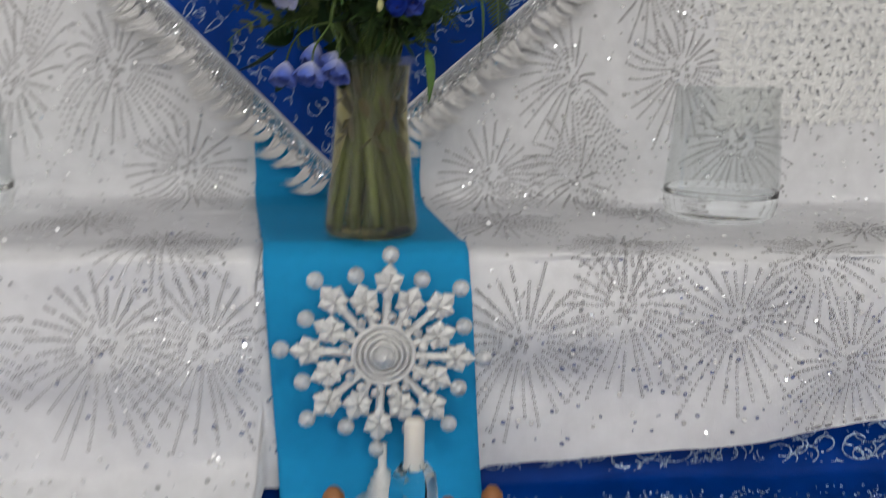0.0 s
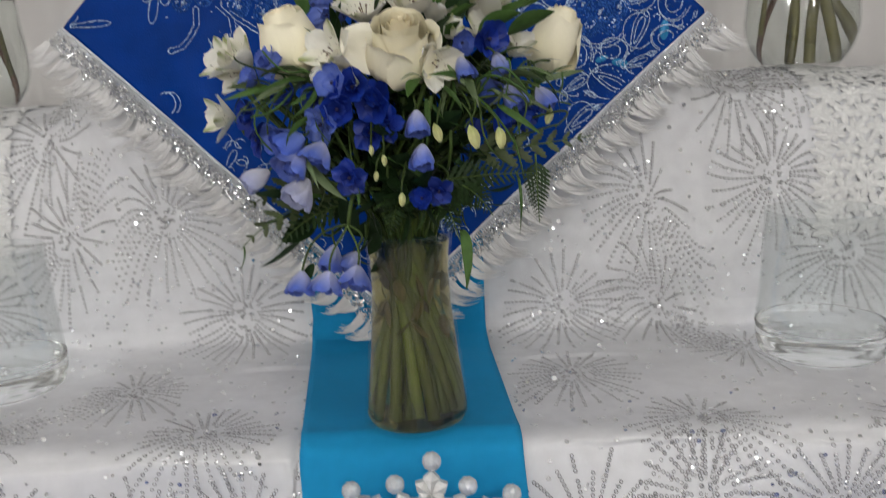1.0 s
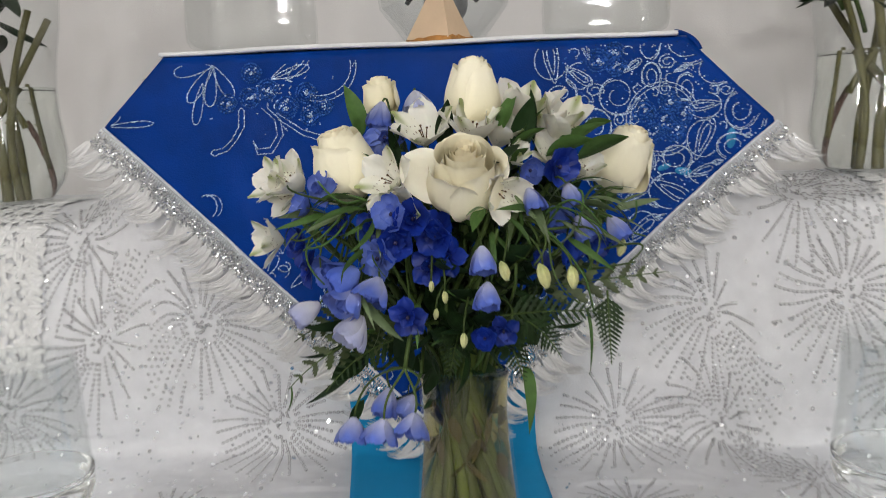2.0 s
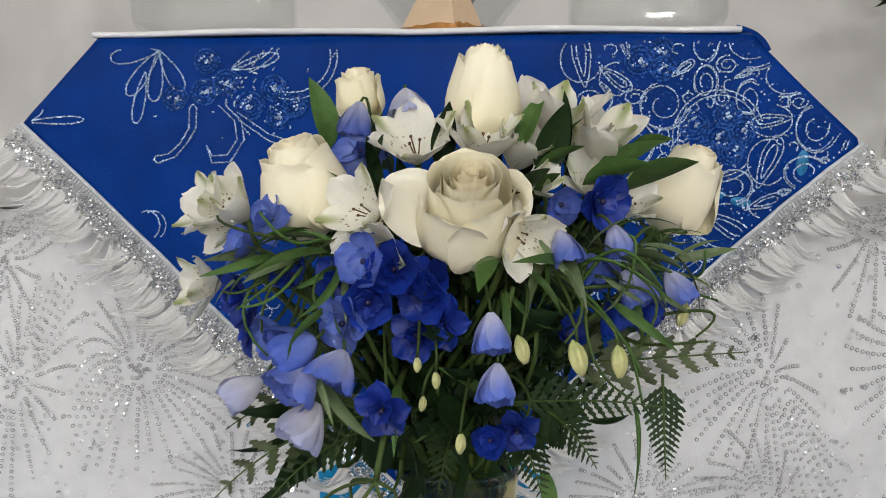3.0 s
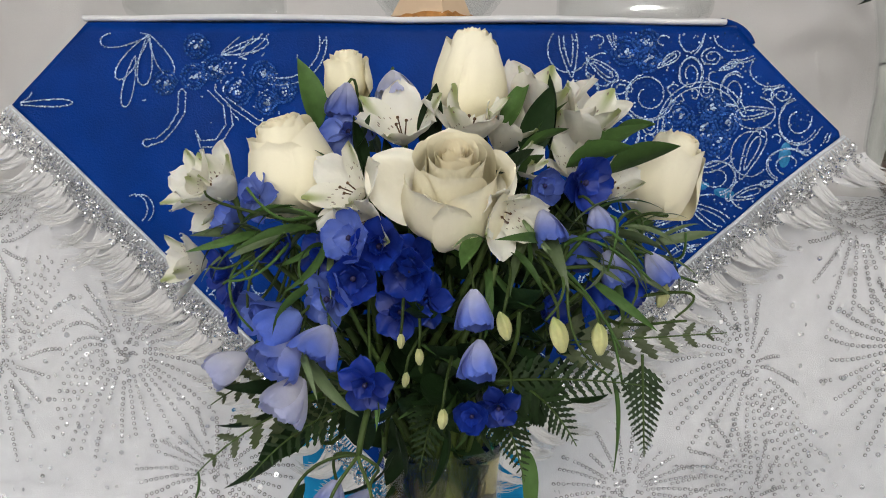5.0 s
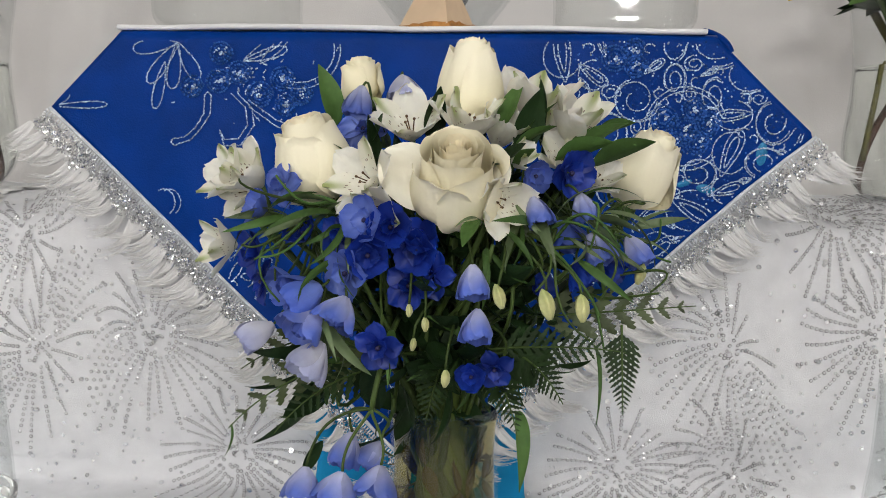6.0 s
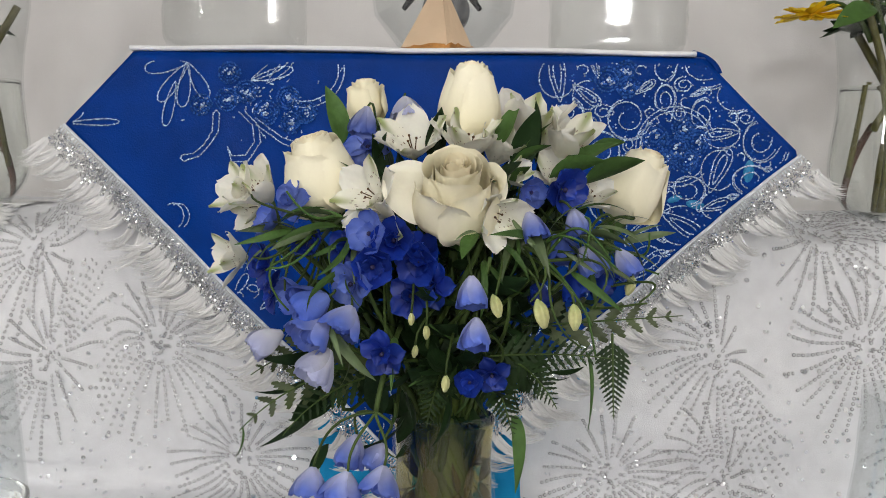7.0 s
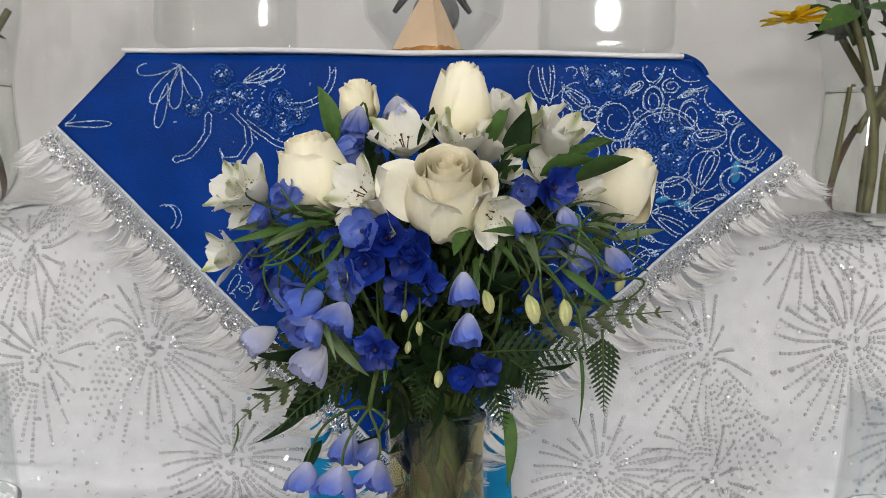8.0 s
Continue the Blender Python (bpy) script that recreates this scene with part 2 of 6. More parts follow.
def speckled(base, green):
    """White petal with a green tip streak and brown flecks."""
    t = base.node_tree
    b = t.nodes["Principled BSDF"]
    old = b.inputs["Base Color"].links[0].from_socket
    co = t.nodes.new("ShaderNodeTexCoord")
    vor = t.nodes.new("ShaderNodeTexVoronoi")
    vor.inputs["Scale"].default_value = 420
    mp = t.nodes.new("ShaderNodeMapping")
    mp.inputs["Scale"].default_value = (1, 0.4, 1)
    t.links.new(co.outputs["Object"], mp.inputs[0])
    t.links.new(mp.outputs[0], vor.inputs["Vector"])
    less = t.nodes.new("ShaderNodeMath")
    less.operation, less.inputs[1].default_value = "LESS_THAN", 0.21
    t.links.new(vor.outputs["Distance"], less.inputs[0])
    noise_big = t.nodes.new("ShaderNodeTexNoise")
    noise_big.inputs["Scale"].default_value = 70
    t.links.new(co.outputs["Object"], noise_big.inputs["Vector"])
    more = t.nodes.new("ShaderNodeMath")
    more.operation, more.inputs[1].default_value = "GREATER_THAN", 0.5
    t.links.new(noise_big.outputs["Fac"], more.inputs[0])
    both = t.nodes.new("ShaderNodeMath")
    both.operation = "MULTIPLY"
    t.links.new(less.outputs[0], both.inputs[0])
    t.links.new(more.outputs[0], both.inputs[1])
    sep = t.nodes.new("ShaderNodeSeparateXYZ")
    t.links.new(co.outputs["Object"], sep.inputs[0])
    ab = t.nodes.new("ShaderNodeMath")
    ab.operation = "ABSOLUTE"
    t.links.new(sep.outputs[0], ab.inputs[0])
    streak = t.nodes.new("ShaderNodeMapRange")
    streak.inputs["From Min"].default_value, streak.inputs["From Max"].default_value = 0.0045, 0.001
    t.links.new(ab.outputs[0], streak.inputs["Value"])
    tip = t.nodes.new("ShaderNodeMapRange")
    tip.inputs["From Min"].default_value, tip.inputs["From Max"].default_value = 0.018, 0.036
    t.links.new(sep.outputs[1], tip.inputs["Value"])
    gm = t.nodes.new("ShaderNodeMath")
    gm.operation = "MULTIPLY"
    t.links.new(streak.outputs[0], gm.inputs[0])
    t.links.new(tip.outputs[0], gm.inputs[1])
    m1 = t.nodes.new("ShaderNodeMix")
    m1.data_type = "RGBA"
    m1.inputs[7].default_value = (*green, 1)
    t.links.new(gm.outputs[0], m1.inputs[0])
    t.links.new(old, m1.inputs[6])
    m2 = t.nodes.new("ShaderNodeMix")
    m2.data_type = "RGBA"
    m2.inputs[7].default_value = (0.16, 0.09, 0.06, 1)
    t.links.new(both.outputs[0], m2.inputs[0])
    t.links.new(m1.outputs[2], m2.inputs[6])
    t.links.new(m2.outputs[2], b.inputs["Base Color"])


M_ALSTRO = material("alstroemeria_petal", (0.84, 0.82, 0.71), 0.5, 0, 0.05, 80, 0.15, 300, subsurface=0.2)
speckled(M_ALSTRO, (0.30, 0.36, 0.10))
M_ALSTRO_PLAIN = material("alstroemeria_outer_petal", (0.83, 0.81, 0.70), 0.5, 0, 0.06, 80, 0.2, 300, tip=(0.86, 0.84, 0.77), span=(0, 0.04), subsurface=0.2)
M_ALSTRO_PINK = material("blush_petal", (0.74, 0.66, 0.62), 0.5, 0, 0.1, 90, 0.2, 300, tip=(0.80, 0.77, 0.70), span=(0, 0.035), subsurface=0.2)


for m in (M_ALSTRO, M_ALSTRO_PLAIN, M_ALSTRO_PINK):
    let_light_through(m, 0.15, (0.93, 0.91, 0.82))
for m, tint in ((M_DELPH_LIGHT, (0.30, 0.36, 0.80)), (M_DELPH_MID, (0.16, 0.22, 0.70)), (M_DELPH_DEEP, (0.03, 0.06, 0.50)), (M_DELPH_PALE, (0.50, 0.52, 0.75))):
    let_light_through(m, 0.25, tint)


# ---- building helpers ----
def part(name, bm, mat, parent=None, label="", smooth=True, m=None):
    """Link a bmesh, or a ready mesh, as one mesh object."""
    if isinstance(bm, bpy.types.Mesh):
        data = bm
    else:
        data = bpy.data.meshes.new(name)
        if smooth:
            for f in bm.faces:
                f.smooth = True
        bm.to_mesh(data)
        bm.free()
        data.materials.append(mat)
    ob = new(name, data)
    if parent:
        ob.parent = parent
    if m is not None:
        ob.matrix_basis = m
    if label:
        ob["label"] = label
    return ob


def thing(name, place, label, category, group="", kind=""):
    ob = new(name)
    ob.empty_display_size = 0.02
    ob.location = place
    return tagged(ob, label, category, group, kind)


def grid(bm, rows, closed=False):
    """Quads over rows of points."""
    vs = [[bm.verts.new(p) for p in r] for r in rows]
    for a, b in zip(vs, vs[1:]):
        n = len(a)
        for i in range(n if closed else n - 1):
            j = (i + 1) % n
            bm.faces.new((a[i], a[j], b[j], b[i]))
    return vs


def box(bm, x0, x1, y0, y1, z0, z1, bevel=0.0):
    m = Matrix.Translation(((x0 + x1) / 2, (y0 + y1) / 2, (z0 + z1) / 2)) @ Matrix.Diagonal((x1 - x0, y1 - y0, z1 - z0, 1))
    r = bmesh.ops.create_cube(bm, size=1, matrix=m)
    if bevel:
        edges = {e for v in r["verts"] for e in v.link_edges}
        bmesh.ops.bevel(bm, geom=list(edges), offset=bevel, segments=3, affect="EDGES")


def dense(profile, step=0.003):
    """The profile with points every few millimetres, so that corners stay crisp."""
    out = []
    for (r0, z0), (r1, z1) in zip(profile, profile[1:]):
        n = max(1, int(math.hypot(r1 - r0, z1 - z0) / step))
        out += [(r0 + (r1 - r0) * k / n, z0 + (z1 - z0) * k / n) for k in range(n)]
    return out + [profile[-1]]


def lathe(bm, profile, n=32, cx=0.0, cy=0.0, cap=True):
    """A turned solid from (radius, height) pairs."""
    rows = [[(cx + r * math.cos(2 * math.pi * i / n), cy + r * math.sin(2 * math.pi * i / n), z) for i in range(n)] for r, z in profile]
    vs = grid(bm, rows, closed=True)
    if cap:
        bm.faces.new(list(reversed(vs[0])))
        bm.faces.new(vs[-1])


def tube(bm, pts, r0, r1=None, n=6):
    """A tapered tube along points."""
    r1 = r0 if r1 is None else r1
    pts = [Vector(p) for p in pts]
    rows = []
    side = None
    for i, p in enumerate(pts):
        d = (pts[min(i + 1, len(pts) - 1)] - pts[max(i - 1, 0)]).normalized()
        ref = side if side else (Vector((1, 0, 0)) if abs(d.x) < 0.8 else Vector((0, 1, 0)))
        side = (ref - d * ref.dot(d)).normalized()
        up = d.cross(side)
        r = r0 + (r1 - r0) * i / (len(pts) - 1)
        rows.append([p + (side * math.cos(2 * math.pi * k / n) + up * math.sin(2 * math.pi * k / n)) * r for k in range(n)])
    vs = grid(bm, rows, closed=True)
    bm.faces.new(list(reversed(vs[0])))
    bm.faces.new(vs[-1])


def bezier(a, b, c, d, n=10):
    a, b, c, d = Vector(a), Vector(b), Vector(c), Vector(d)
    return [a * (1 - t) ** 3 + b * 3 * t * (1 - t) ** 2 + c * 3 * t * t * (1 - t) + d * t ** 3 for t in (i / n for i in range(n + 1))]


def aim(place, direction, spin=0.0, scale=1.0):
    """A pose whose z axis points along direction."""
    q = Vector(direction).normalized().to_track_quat("Z", "Y").to_matrix().to_4x4()
    return Matrix.Translation(place) @ q @ Matrix.Rotation(spin, 4, "Z") @ Matrix.Diagonal((scale, scale, scale, 1))


def petal_mesh(name, mat, length, width, bend=0.6, cup=0.35, ruffle=0.0, tipcut=0.0, nu=8, nv=6, base=0.12, seed=0):
    """A cupped petal from the origin along y, its inner face towards z."""
    rng = random.Random(seed)
    bm = bmesh.new()
    rows = []
    y = z = 0.0
    ph = rng.random() * 6
    for i in range(nu + 1):
        u = i / nu
        a = bend * (0.25 + u)
        if i:
            y += length / nu * math.cos(a)
            z += length / nu * math.sin(a)
        swell = base + (1 - base) * math.sin(min(1, u / 0.58) * math.pi / 2) ** 0.8
        w = width * 0.5 * (swell if u < 0.58 else math.sqrt(max(0.05, 1 - ((u - 0.58) / 0.435) ** 2)))
        row = []
        for k in range(nv + 1):
            v = 2 * k / nv - 1
            edge = ruffle * math.sin(v * 5 + ph + u * 6) * u
            row.append((v * w, y - length * (0.07 * v * v * u * u + tipcut * math.exp(-v * v * 18) * u ** 4), z + cup * w * v * v + edge))
        rows.append(row)
    grid(bm, rows)
    for f in bm.faces:
        f.smooth = True
    data = bpy.data.meshes.new(name)
    bm.to_mesh(data)
    bm.free()
    data.materials.append(mat)
    return data


# ---- the room ----
def slab(name, label, x0, x1, y0, y1, z0, z1, mat, category):
    bm = bmesh.new()
    box(bm, x0, x1, y0, y1, z0, z1)
    return tagged(part(name, bm, mat, smooth=False), label, category, kind="structure")


slab("floor", "plain dull floor under the display", -3, 3, -4.4, 2.2, -0.1, 0, M_FLOOR, "floor")
# Unseen ceiling and walls, added to close the room and bounce lamp light.
slab("ceiling", "plain white painted ceiling, unseen, added to bounce light", -3, 3, -4.4, 2.2, 2.46, 2.56, M_ROOM, "ceiling")
slab("wall_south", "plain pale painted wall, unseen, added to bounce light", -3, 3, -4.5, -4.4, 0, 2.46, M_ROOM, "wall")
slab("wall_north", "plain pale painted wall, unseen, added to close the room behind the curtain", -3, 3, 2.2, 2.3, 0, 2.46, M_ROOM, "wall")
slab("wall_west", "plain pale painted wall, unseen, added to bounce light", -3.1, -3, -4.4, 2.2, 0, 2.46, M_ROOM, "wall")
slab("wall_east", "plain pale painted wall, unseen, added to bounce light", 3, 3.1, -4.4, 2.2, 0, 2.46, M_ROOM, "wall")


def curtain():
    bm = bmesh.new()
    xs = np.linspace(-2.2, 2.2, 260)
    rows = []
    for z in np.linspace(0.05, 2.42, 24):
        rows.append([(x, 1.80 + 0.018 * math.sin(x * 15 + 0.8 * math.sin(z * 2)) + 0.035 * noise.noise((x * 3.4, z * 0.9, 1.3)) + 0.012 * noise.noise((x * 9, z * 5, 4.1)) + 0.004 * math.sin(x * 67), z) for x in xs])
    grid(bm, rows)
    ob = tagged(part("backdrop", bm, M_WALL), "pale grey-white curtain with soft vertical folds", "curtain", kind="structure")
    mod = ob.modifiers.new("thick", "SOLIDIFY")
    mod.thickness = 0.004


curtain()


# ---- supports and the white cloth ----
def support(name, label, x0, x1, y0, y1, z0, z1):
    ob = thing(name, ((x0 + x1) / 2, (y0 + y1) / 2, z0), label, "box" if "box" in name else "table")
    bm = bmesh.new()
    box(bm, x0, x1, y0, y1, z0, z1, 0.006)
    bmesh.ops.translate(bm, vec=-ob.location, verts=bm.verts)
    part("body", bm, M_BOX, ob)


support("display_table", "plain covered table under the cloths", -1.2, 1.25, 0.40, 1.75, 0, 0.735)
support("riser_box", "plain covered box forming the middle step", -1.15, 1.2, 1.045, 1.72, 0.737, 1.028)
support("riser_box", "plain covered box forming the side steps", -1.1, 1.15, 1.44, 1.70, 1.030, 1.345)
support("riser_box", "plain covered box forming the top step", -0.30, 0.38, 1.372, 1.70, 1.347, 1.560)

CENTRE = [(1.74, 1.568), (1.385, 1.568), (1.356, 1.560), (1.35, 1.50), (1.352, 1.38), (1.360, 1.25), (1.370, 1.14), (1.386, 1.075), (1.383, 1.043), (1.34, 1.037), (1.08, 1.037), (1.038, 1.040), (1.013, 1.033), (1.004, 0.98), (1.001, 0.88), (0.998, 0.76)]
SIDE = [(1.74, 1.385), (1.62, 1.390), (1.56, 1.392), (1.49, 1.388), (1.425, 1.365), (1.395, 1.30), (1.380, 1.18), (1.386, 1.075), (1.383, 1.043), (1.34, 1.037), (1.08, 1.037), (1.038, 1.040), (1.013, 1.033), (1.004, 0.98), (1.001, 0.88), (0.998, 0.76)]
NX, NS = 331, 300
X0, X1 = -1.25, 1.30


def hem(x):
    return 0.770 + 0.092 * (x - 0.2) if x > 0.2 else 0.756


def column(x):
    """The cloth's profile at x: points, and the length along them."""
    d = max(0.0, abs(x - 0.045) - 0.335)
    w = min(1.0, d / 0.17)
    w = w * w * (3 - 2 * w)
    pts = [np.array(c) * (1 - w) + np.array(s) * w for c, s in zip(CENTRE, SIDE)]
    pts[-1][1] = hem(x)
    if x < -0.03:
        pts[-2], pts[-1] = np.array((0.998, 0.79)), np.array((0.90, 0.7475))
    pts = np.array(pts)
    length = np.concatenate([[0], np.cumsum(np.linalg.norm(np.diff(pts, axis=0), axis=1))])
    fine = np.linspace(0, length[-1], NS)
    y, z = np.interp(fine, length, pts[:, 0]), np.interp(fine, length, pts[:, 1])
    k = np.hanning(11)
    k /= k.sum()
    ys, zs = np.convolve(np.pad(y, 5, "edge"), k, "valid"), np.convolve(np.pad(z, 5, "edge"), k, "valid")
    return ys, zs


def cloth_grid():
    xs = np.linspace(X0, X1, NX)
    P = np.zeros((NS, NX, 3))
    for j, x in enumerate(xs):
        ys, zs = column(x)
        for i in range(NS):
            y, z = ys[i], zs[i]
            fold = 0.011 * noise.noise((x * 5, y * 7, z * 4)) + 0.0035 * noise.noise((x * 17, y * 20, z * 9 + 3)) + 0.0012 * noise.noise((x * 60, y * 60, z * 40))
            drop = 0.0
            if z < 1.03:
                drop = 0.012 * (1.03 - z) / 0.25 * math.sin(x * 14 + 1.1 * math.sin(x * 5)) 
                fold += 0.007 * noise.noise((x * 6, 2.0, z * 13)) + 0.012 * noise.noise((x * 4 + z * 7, 5.0, z * 9 - x * 3))
            if y < 1.27 and z > 1.03:
                fold *= 0.35
            if abs(x - 0.09) < 0.14:
                fold *= 0.35
                drop *= 0.2
            steep = 1.0 if (z < 1.035 or (z > 1.07 and y < 1.45)) else 0.25
            P[i, j] = (x, y - (fold + drop) * steep, z + fold * (1 - steep))
    return P


P_CLOTH = cloth_grid()


def on_cloth(i, j):
    """Place and normal of the cloth at fractional grid indices."""
    i, j = min(max(i, 1), NS - 3), min(max(j, 1), NX - 3)
    a, b = int(i), int(j)
    u, v = i - a, j - b
    p = P_CLOTH[a, b] * (1 - u) * (1 - v) + P_CLOTH[a + 1, b] * u * (1 - v) + P_CLOTH[a, b + 1] * (1 - u) * v + P_CLOTH[a + 1, b + 1] * u * v
    ds, dx = P_CLOTH[a + 1, b] - P_CLOTH[a - 1, b], P_CLOTH[a, b + 1] - P_CLOTH[a, b - 1]
    n = np.cross(dx, ds)
    n = -n / (np.linalg.norm(n) + 1e-9)
    if n[1] > 0.3 or n[2] < -0.5:
        n = -n
    return Vector(p), Vector(n)


def column_step(j):
    j = int(min(max(j, 0), NX - 1))
    return float(np.linalg.norm(np.diff(P_CLOTH[:, j], axis=0), axis=1).mean())


tablecloth = thing("tablecloth", (0.045, 1.3, 1.05), "white sheer tablecloth with sequin firework bursts draped over steps", "tablecloth")
bm = bmesh.new()
grid(bm, [[tuple(P_CLOTH[i, j] - np.array(tablecloth.location)) for j in range(NX)] for i in range(NS)])
fabric = part("fabric", bm, M_CLOTH, tablecloth)


def sequin_rings(name, places, mat, parent, kind="stuff", label="", hole=0.56, dome=0.0005):
    """Small flat rings: (place, normal, radius), joined into one mesh."""
    verts, faces = [], []
    n = 7
    base = Vector(parent.location) if parent else Vector((0, 0, 0))
    for p, nor, r in places:
        q = nor.to_track_quat("Z", "Y")
        o = len(verts)
        for rr, h in ((r, 0.0), (r * hole, dome)):
            for k in range(n):
                a = 2 * math.pi * k / n
                verts.append(tuple(p - base + q @ Vector((rr * math.cos(a), rr * math.sin(a), h))))
        for k in range(n):
            l = (k + 1) % n
            faces.append((o + k, o + l, o + n + l, o + n + k))
    data = bpy.data.meshes.new(name)
    data.from_pydata(verts, [], faces)
    data.materials.append(mat)
    ob = new(name, data)
    ob.parent = parent
    return tagged(ob, label, kind=kind)


def jitter(nor, rng, amount):
    return (nor + Vector((rng.gauss(0, amount), rng.gauss(0, amount), rng.gauss(0, amount)))).normalized()


def burst(places, rng, ci, cj, size=1.0):
    """One firework of sequins: rays that bend downwards."""
    di, dj = column_step(cj), (X1 - X0) / (NX - 1)
    for k in range(26):
        a = rng.random() * 6.28
        r = rng.random() ** 0.6 * 0.018
        p, n = on_cloth(ci + r * math.sin(a) / di, cj + r * math.cos(a) / dj)
        places.append((p + n * 0.0022, jitter(n, rng, 0.4), 0.0024))
    rays = 29
    for k in range(rays):
        a = 2 * math.pi * (k + rng.uniform(-0.16, 0.16)) / rays
        r = 0.020 + rng.random() * 0.012
        end = (0.07 + 0.03 * rng.random() + 0.022 * max(0, math.sin(a))) * size
        while r < end:
            if rng.random() > 0.03:
                dx, ds = r * math.cos(a), r * math.sin(a) + 1.7 * r * r * (0.35 + abs(math.cos(a)))
                p, n = on_cloth(ci + ds / di, cj + dx / dj)
                places.append((p + n * 0.0022, jitter(n, rng, 0.16), 0.0024))
            r += 0.0059


def index_of(x, z=None, y=None):
    j = (x - X0) / (X1 - X0) * (NX - 1)
    jj = int(min(max(j, 0), NX - 1))
    col = P_CLOTH[:, jj]
    if z is not None:
        i = int(np.argmin(np.abs(col[:, 2] - z) + (col[:, 1] > 1.46) * 1.0 + ((col[:, 1] > 1.05) & (z < 1.03)) * 1.0))
    else:
        i = int(np.argmin(np.abs(col[:, 1] - y) + (col[:, 2] < 1.03) * 1.0))
    return i, j


rng = random.Random(4)
spots = []
for x, z in ((-0.262, 1.234), (-0.405, 1.213), (0.409, 1.234), (0.588, 1.247), (0.54, 1.372), (-0.43, 1.345), (-0.17, 1.080), (0.29, 1.075), (0.43, 1.072), (0.69, 1.14), (-0.55, 1.11), (0.80, 1.27), (-0.66, 1.24)):
    burst(spots, rng, *index_of(x, z=z))
for x, z in ((-0.20, 0.935), (-0.09, 0.935), (0.27, 0.935), (0.39, 0.97), (0.53, 0.955), (0.68, 0.90), (-0.36, 0.93), (0.83, 0.95), (-0.50, 0.87)):
    burst(spots, rng, *index_of(x, z=z))
for x, y in ((-0.27, 1.20), (-0.14, 1.06), (0.28, 1.20), (0.40, 1.05), (0.52, 1.28), (-0.40, 1.05), (-0.55, 1.20), (0.78, 1.16), (0.63, 1.0), (0.62, 1.48), (0.78, 1.50), (-0.58, 1.48), (-0.72, 1.5)):
    burst(spots, rng, *index_of(x, y=y), 0.9)
sequin_rings("sequin", spots, M_SEQUIN, tablecloth, label="clear sequins sewn in firework bursts")
loose = []
for k in range(4200):
    i, j = rng.uniform(60, NS - 6), rng.uniform(20, NX - 20)
    p, n = on_cloth(i, j)
    loose.append((p + n * 0.0022, jitter(n, rng, 0.18 if k % 2 else 0.5), rng.uniform(0.0016, 0.0034)))
sequin_rings("glitter_sequin", loose, M_LOOSE, tablecloth, label="scattered shiny sequins", hole=0.15, dome=0.00005)


def lace_piece(verts, faces, i, j, angle, long, wide, off):
    """One flat leaf of lace on the cloth, along the angle from grid place (i, j)."""
    di, dj = column_step(j), (X1 - X0) / (NX - 1)
    o = len(verts)
    for k in range(10):
        t = 2 * math.pi * k / 10
        u, v = long * (1 - math.cos(t)) / 2, wide * math.sin(t) * 0.5
        p, n = on_cloth(i + (u * math.sin(angle) + v * math.cos(angle)) / di, j + (u * math.cos(angle) - v * math.sin(angle)) / dj)
        verts.append(p + n * off)
    c, n = on_cloth(i + long * 0.5 * math.sin(angle) / di, j + long * 0.5 * math.cos(angle) / dj)
    verts.append(c + n * (off + 0.0012))
    faces += [(o + k, o + (k + 1) % 10, o + 10) for k in range(10)]


def lace(x_in, x_out):
    """White lace of flowers and leaves over a side step, its inner border toothed."""
    rng = random.Random(31)
    verts, faces = [], []
    way = 1 if x_out > x_in else -1
    i_low = index_of(x_in + 0.05 * way, z=1.178)[0]
    i_top = index_of(x_in + 0.05 * way, y=1.58)[0]
    di = column_step((x_in - X0) / (X1 - X0) * (NX - 1))
    pitch = 0.030
    i, row = i_low, 0
    while i > i_top:
        j_in = (x_in - X0) / (X1 - X0) * (NX - 1)
        cols = int(abs(x_out - x_in) / pitch)
        for c in range(cols):
            x = x_in + way * (0.014 + pitch * (c + 0.5 * (row % 2)))
            j = (x - X0) / (X1 - X0) * (NX - 1)
            turn = rng.random() * 6.28
            kind = rng.random()
            petals = 6 if kind < 0.6 else 5
            for k in range(petals):
                lace_piece(verts, faces, i, j, turn + 2 * math.pi * k / petals, 0.0165 * rng.uniform(0.9, 1.15), 0.0105, 0.0030 + 0.0002 * k)
            for k in range(3):
                lace_piece(verts, faces, i, j, rng.random() * 6.28, 0.024, 0.0040, 0.0026 + 0.0002 * k)
        for k in range(3):
            lace_piece(verts, faces, i + (k - 1) * pitch / 3 / di, j_in + 3 * way, (math.pi if way > 0 else 0) + rng.uniform(-0.5, 0.5), 0.026 * rng.uniform(0.8, 1.1), 0.0085, 0.0034 + 0.0002 * k)
        i -= pitch * 0.87 / di
        row += 1
    place = Vector(((x_in + x_out) / 2, 1.39, 1.18))
    ob = thing("lace_cloth", place, "white lace cloth of flowers and leaves over the side step", "lace")
    data = bpy.data.meshes.new("lace_flower")
    data.from_pydata([tuple(v - place) for v in verts], [], faces)
    data.materials.append(M_LACE)
    flowers = new("lace_flower", data)
    flowers.parent = ob
    tagged(flowers, "openwork of white lace flowers", kind="stuff")


lace(0.645, 0.98)
lace(-0.487, -0.86)


# ---- the blue cloth with its fringe ----
WALL_Y = 1.337
blue = thing("embroidered_cloth", (0.05, WALL_Y, 1.565), "royal blue satin square with silver beaded embroidery, hung cornerwise", "cloth")
TIP, LEFT, RIGHT = (0.05, 1.095), (-0.36, 1.495), (0.48, 1.473)
TOP_L, TOP_R = (-0.279, 1.574), (0.371, 1.577)


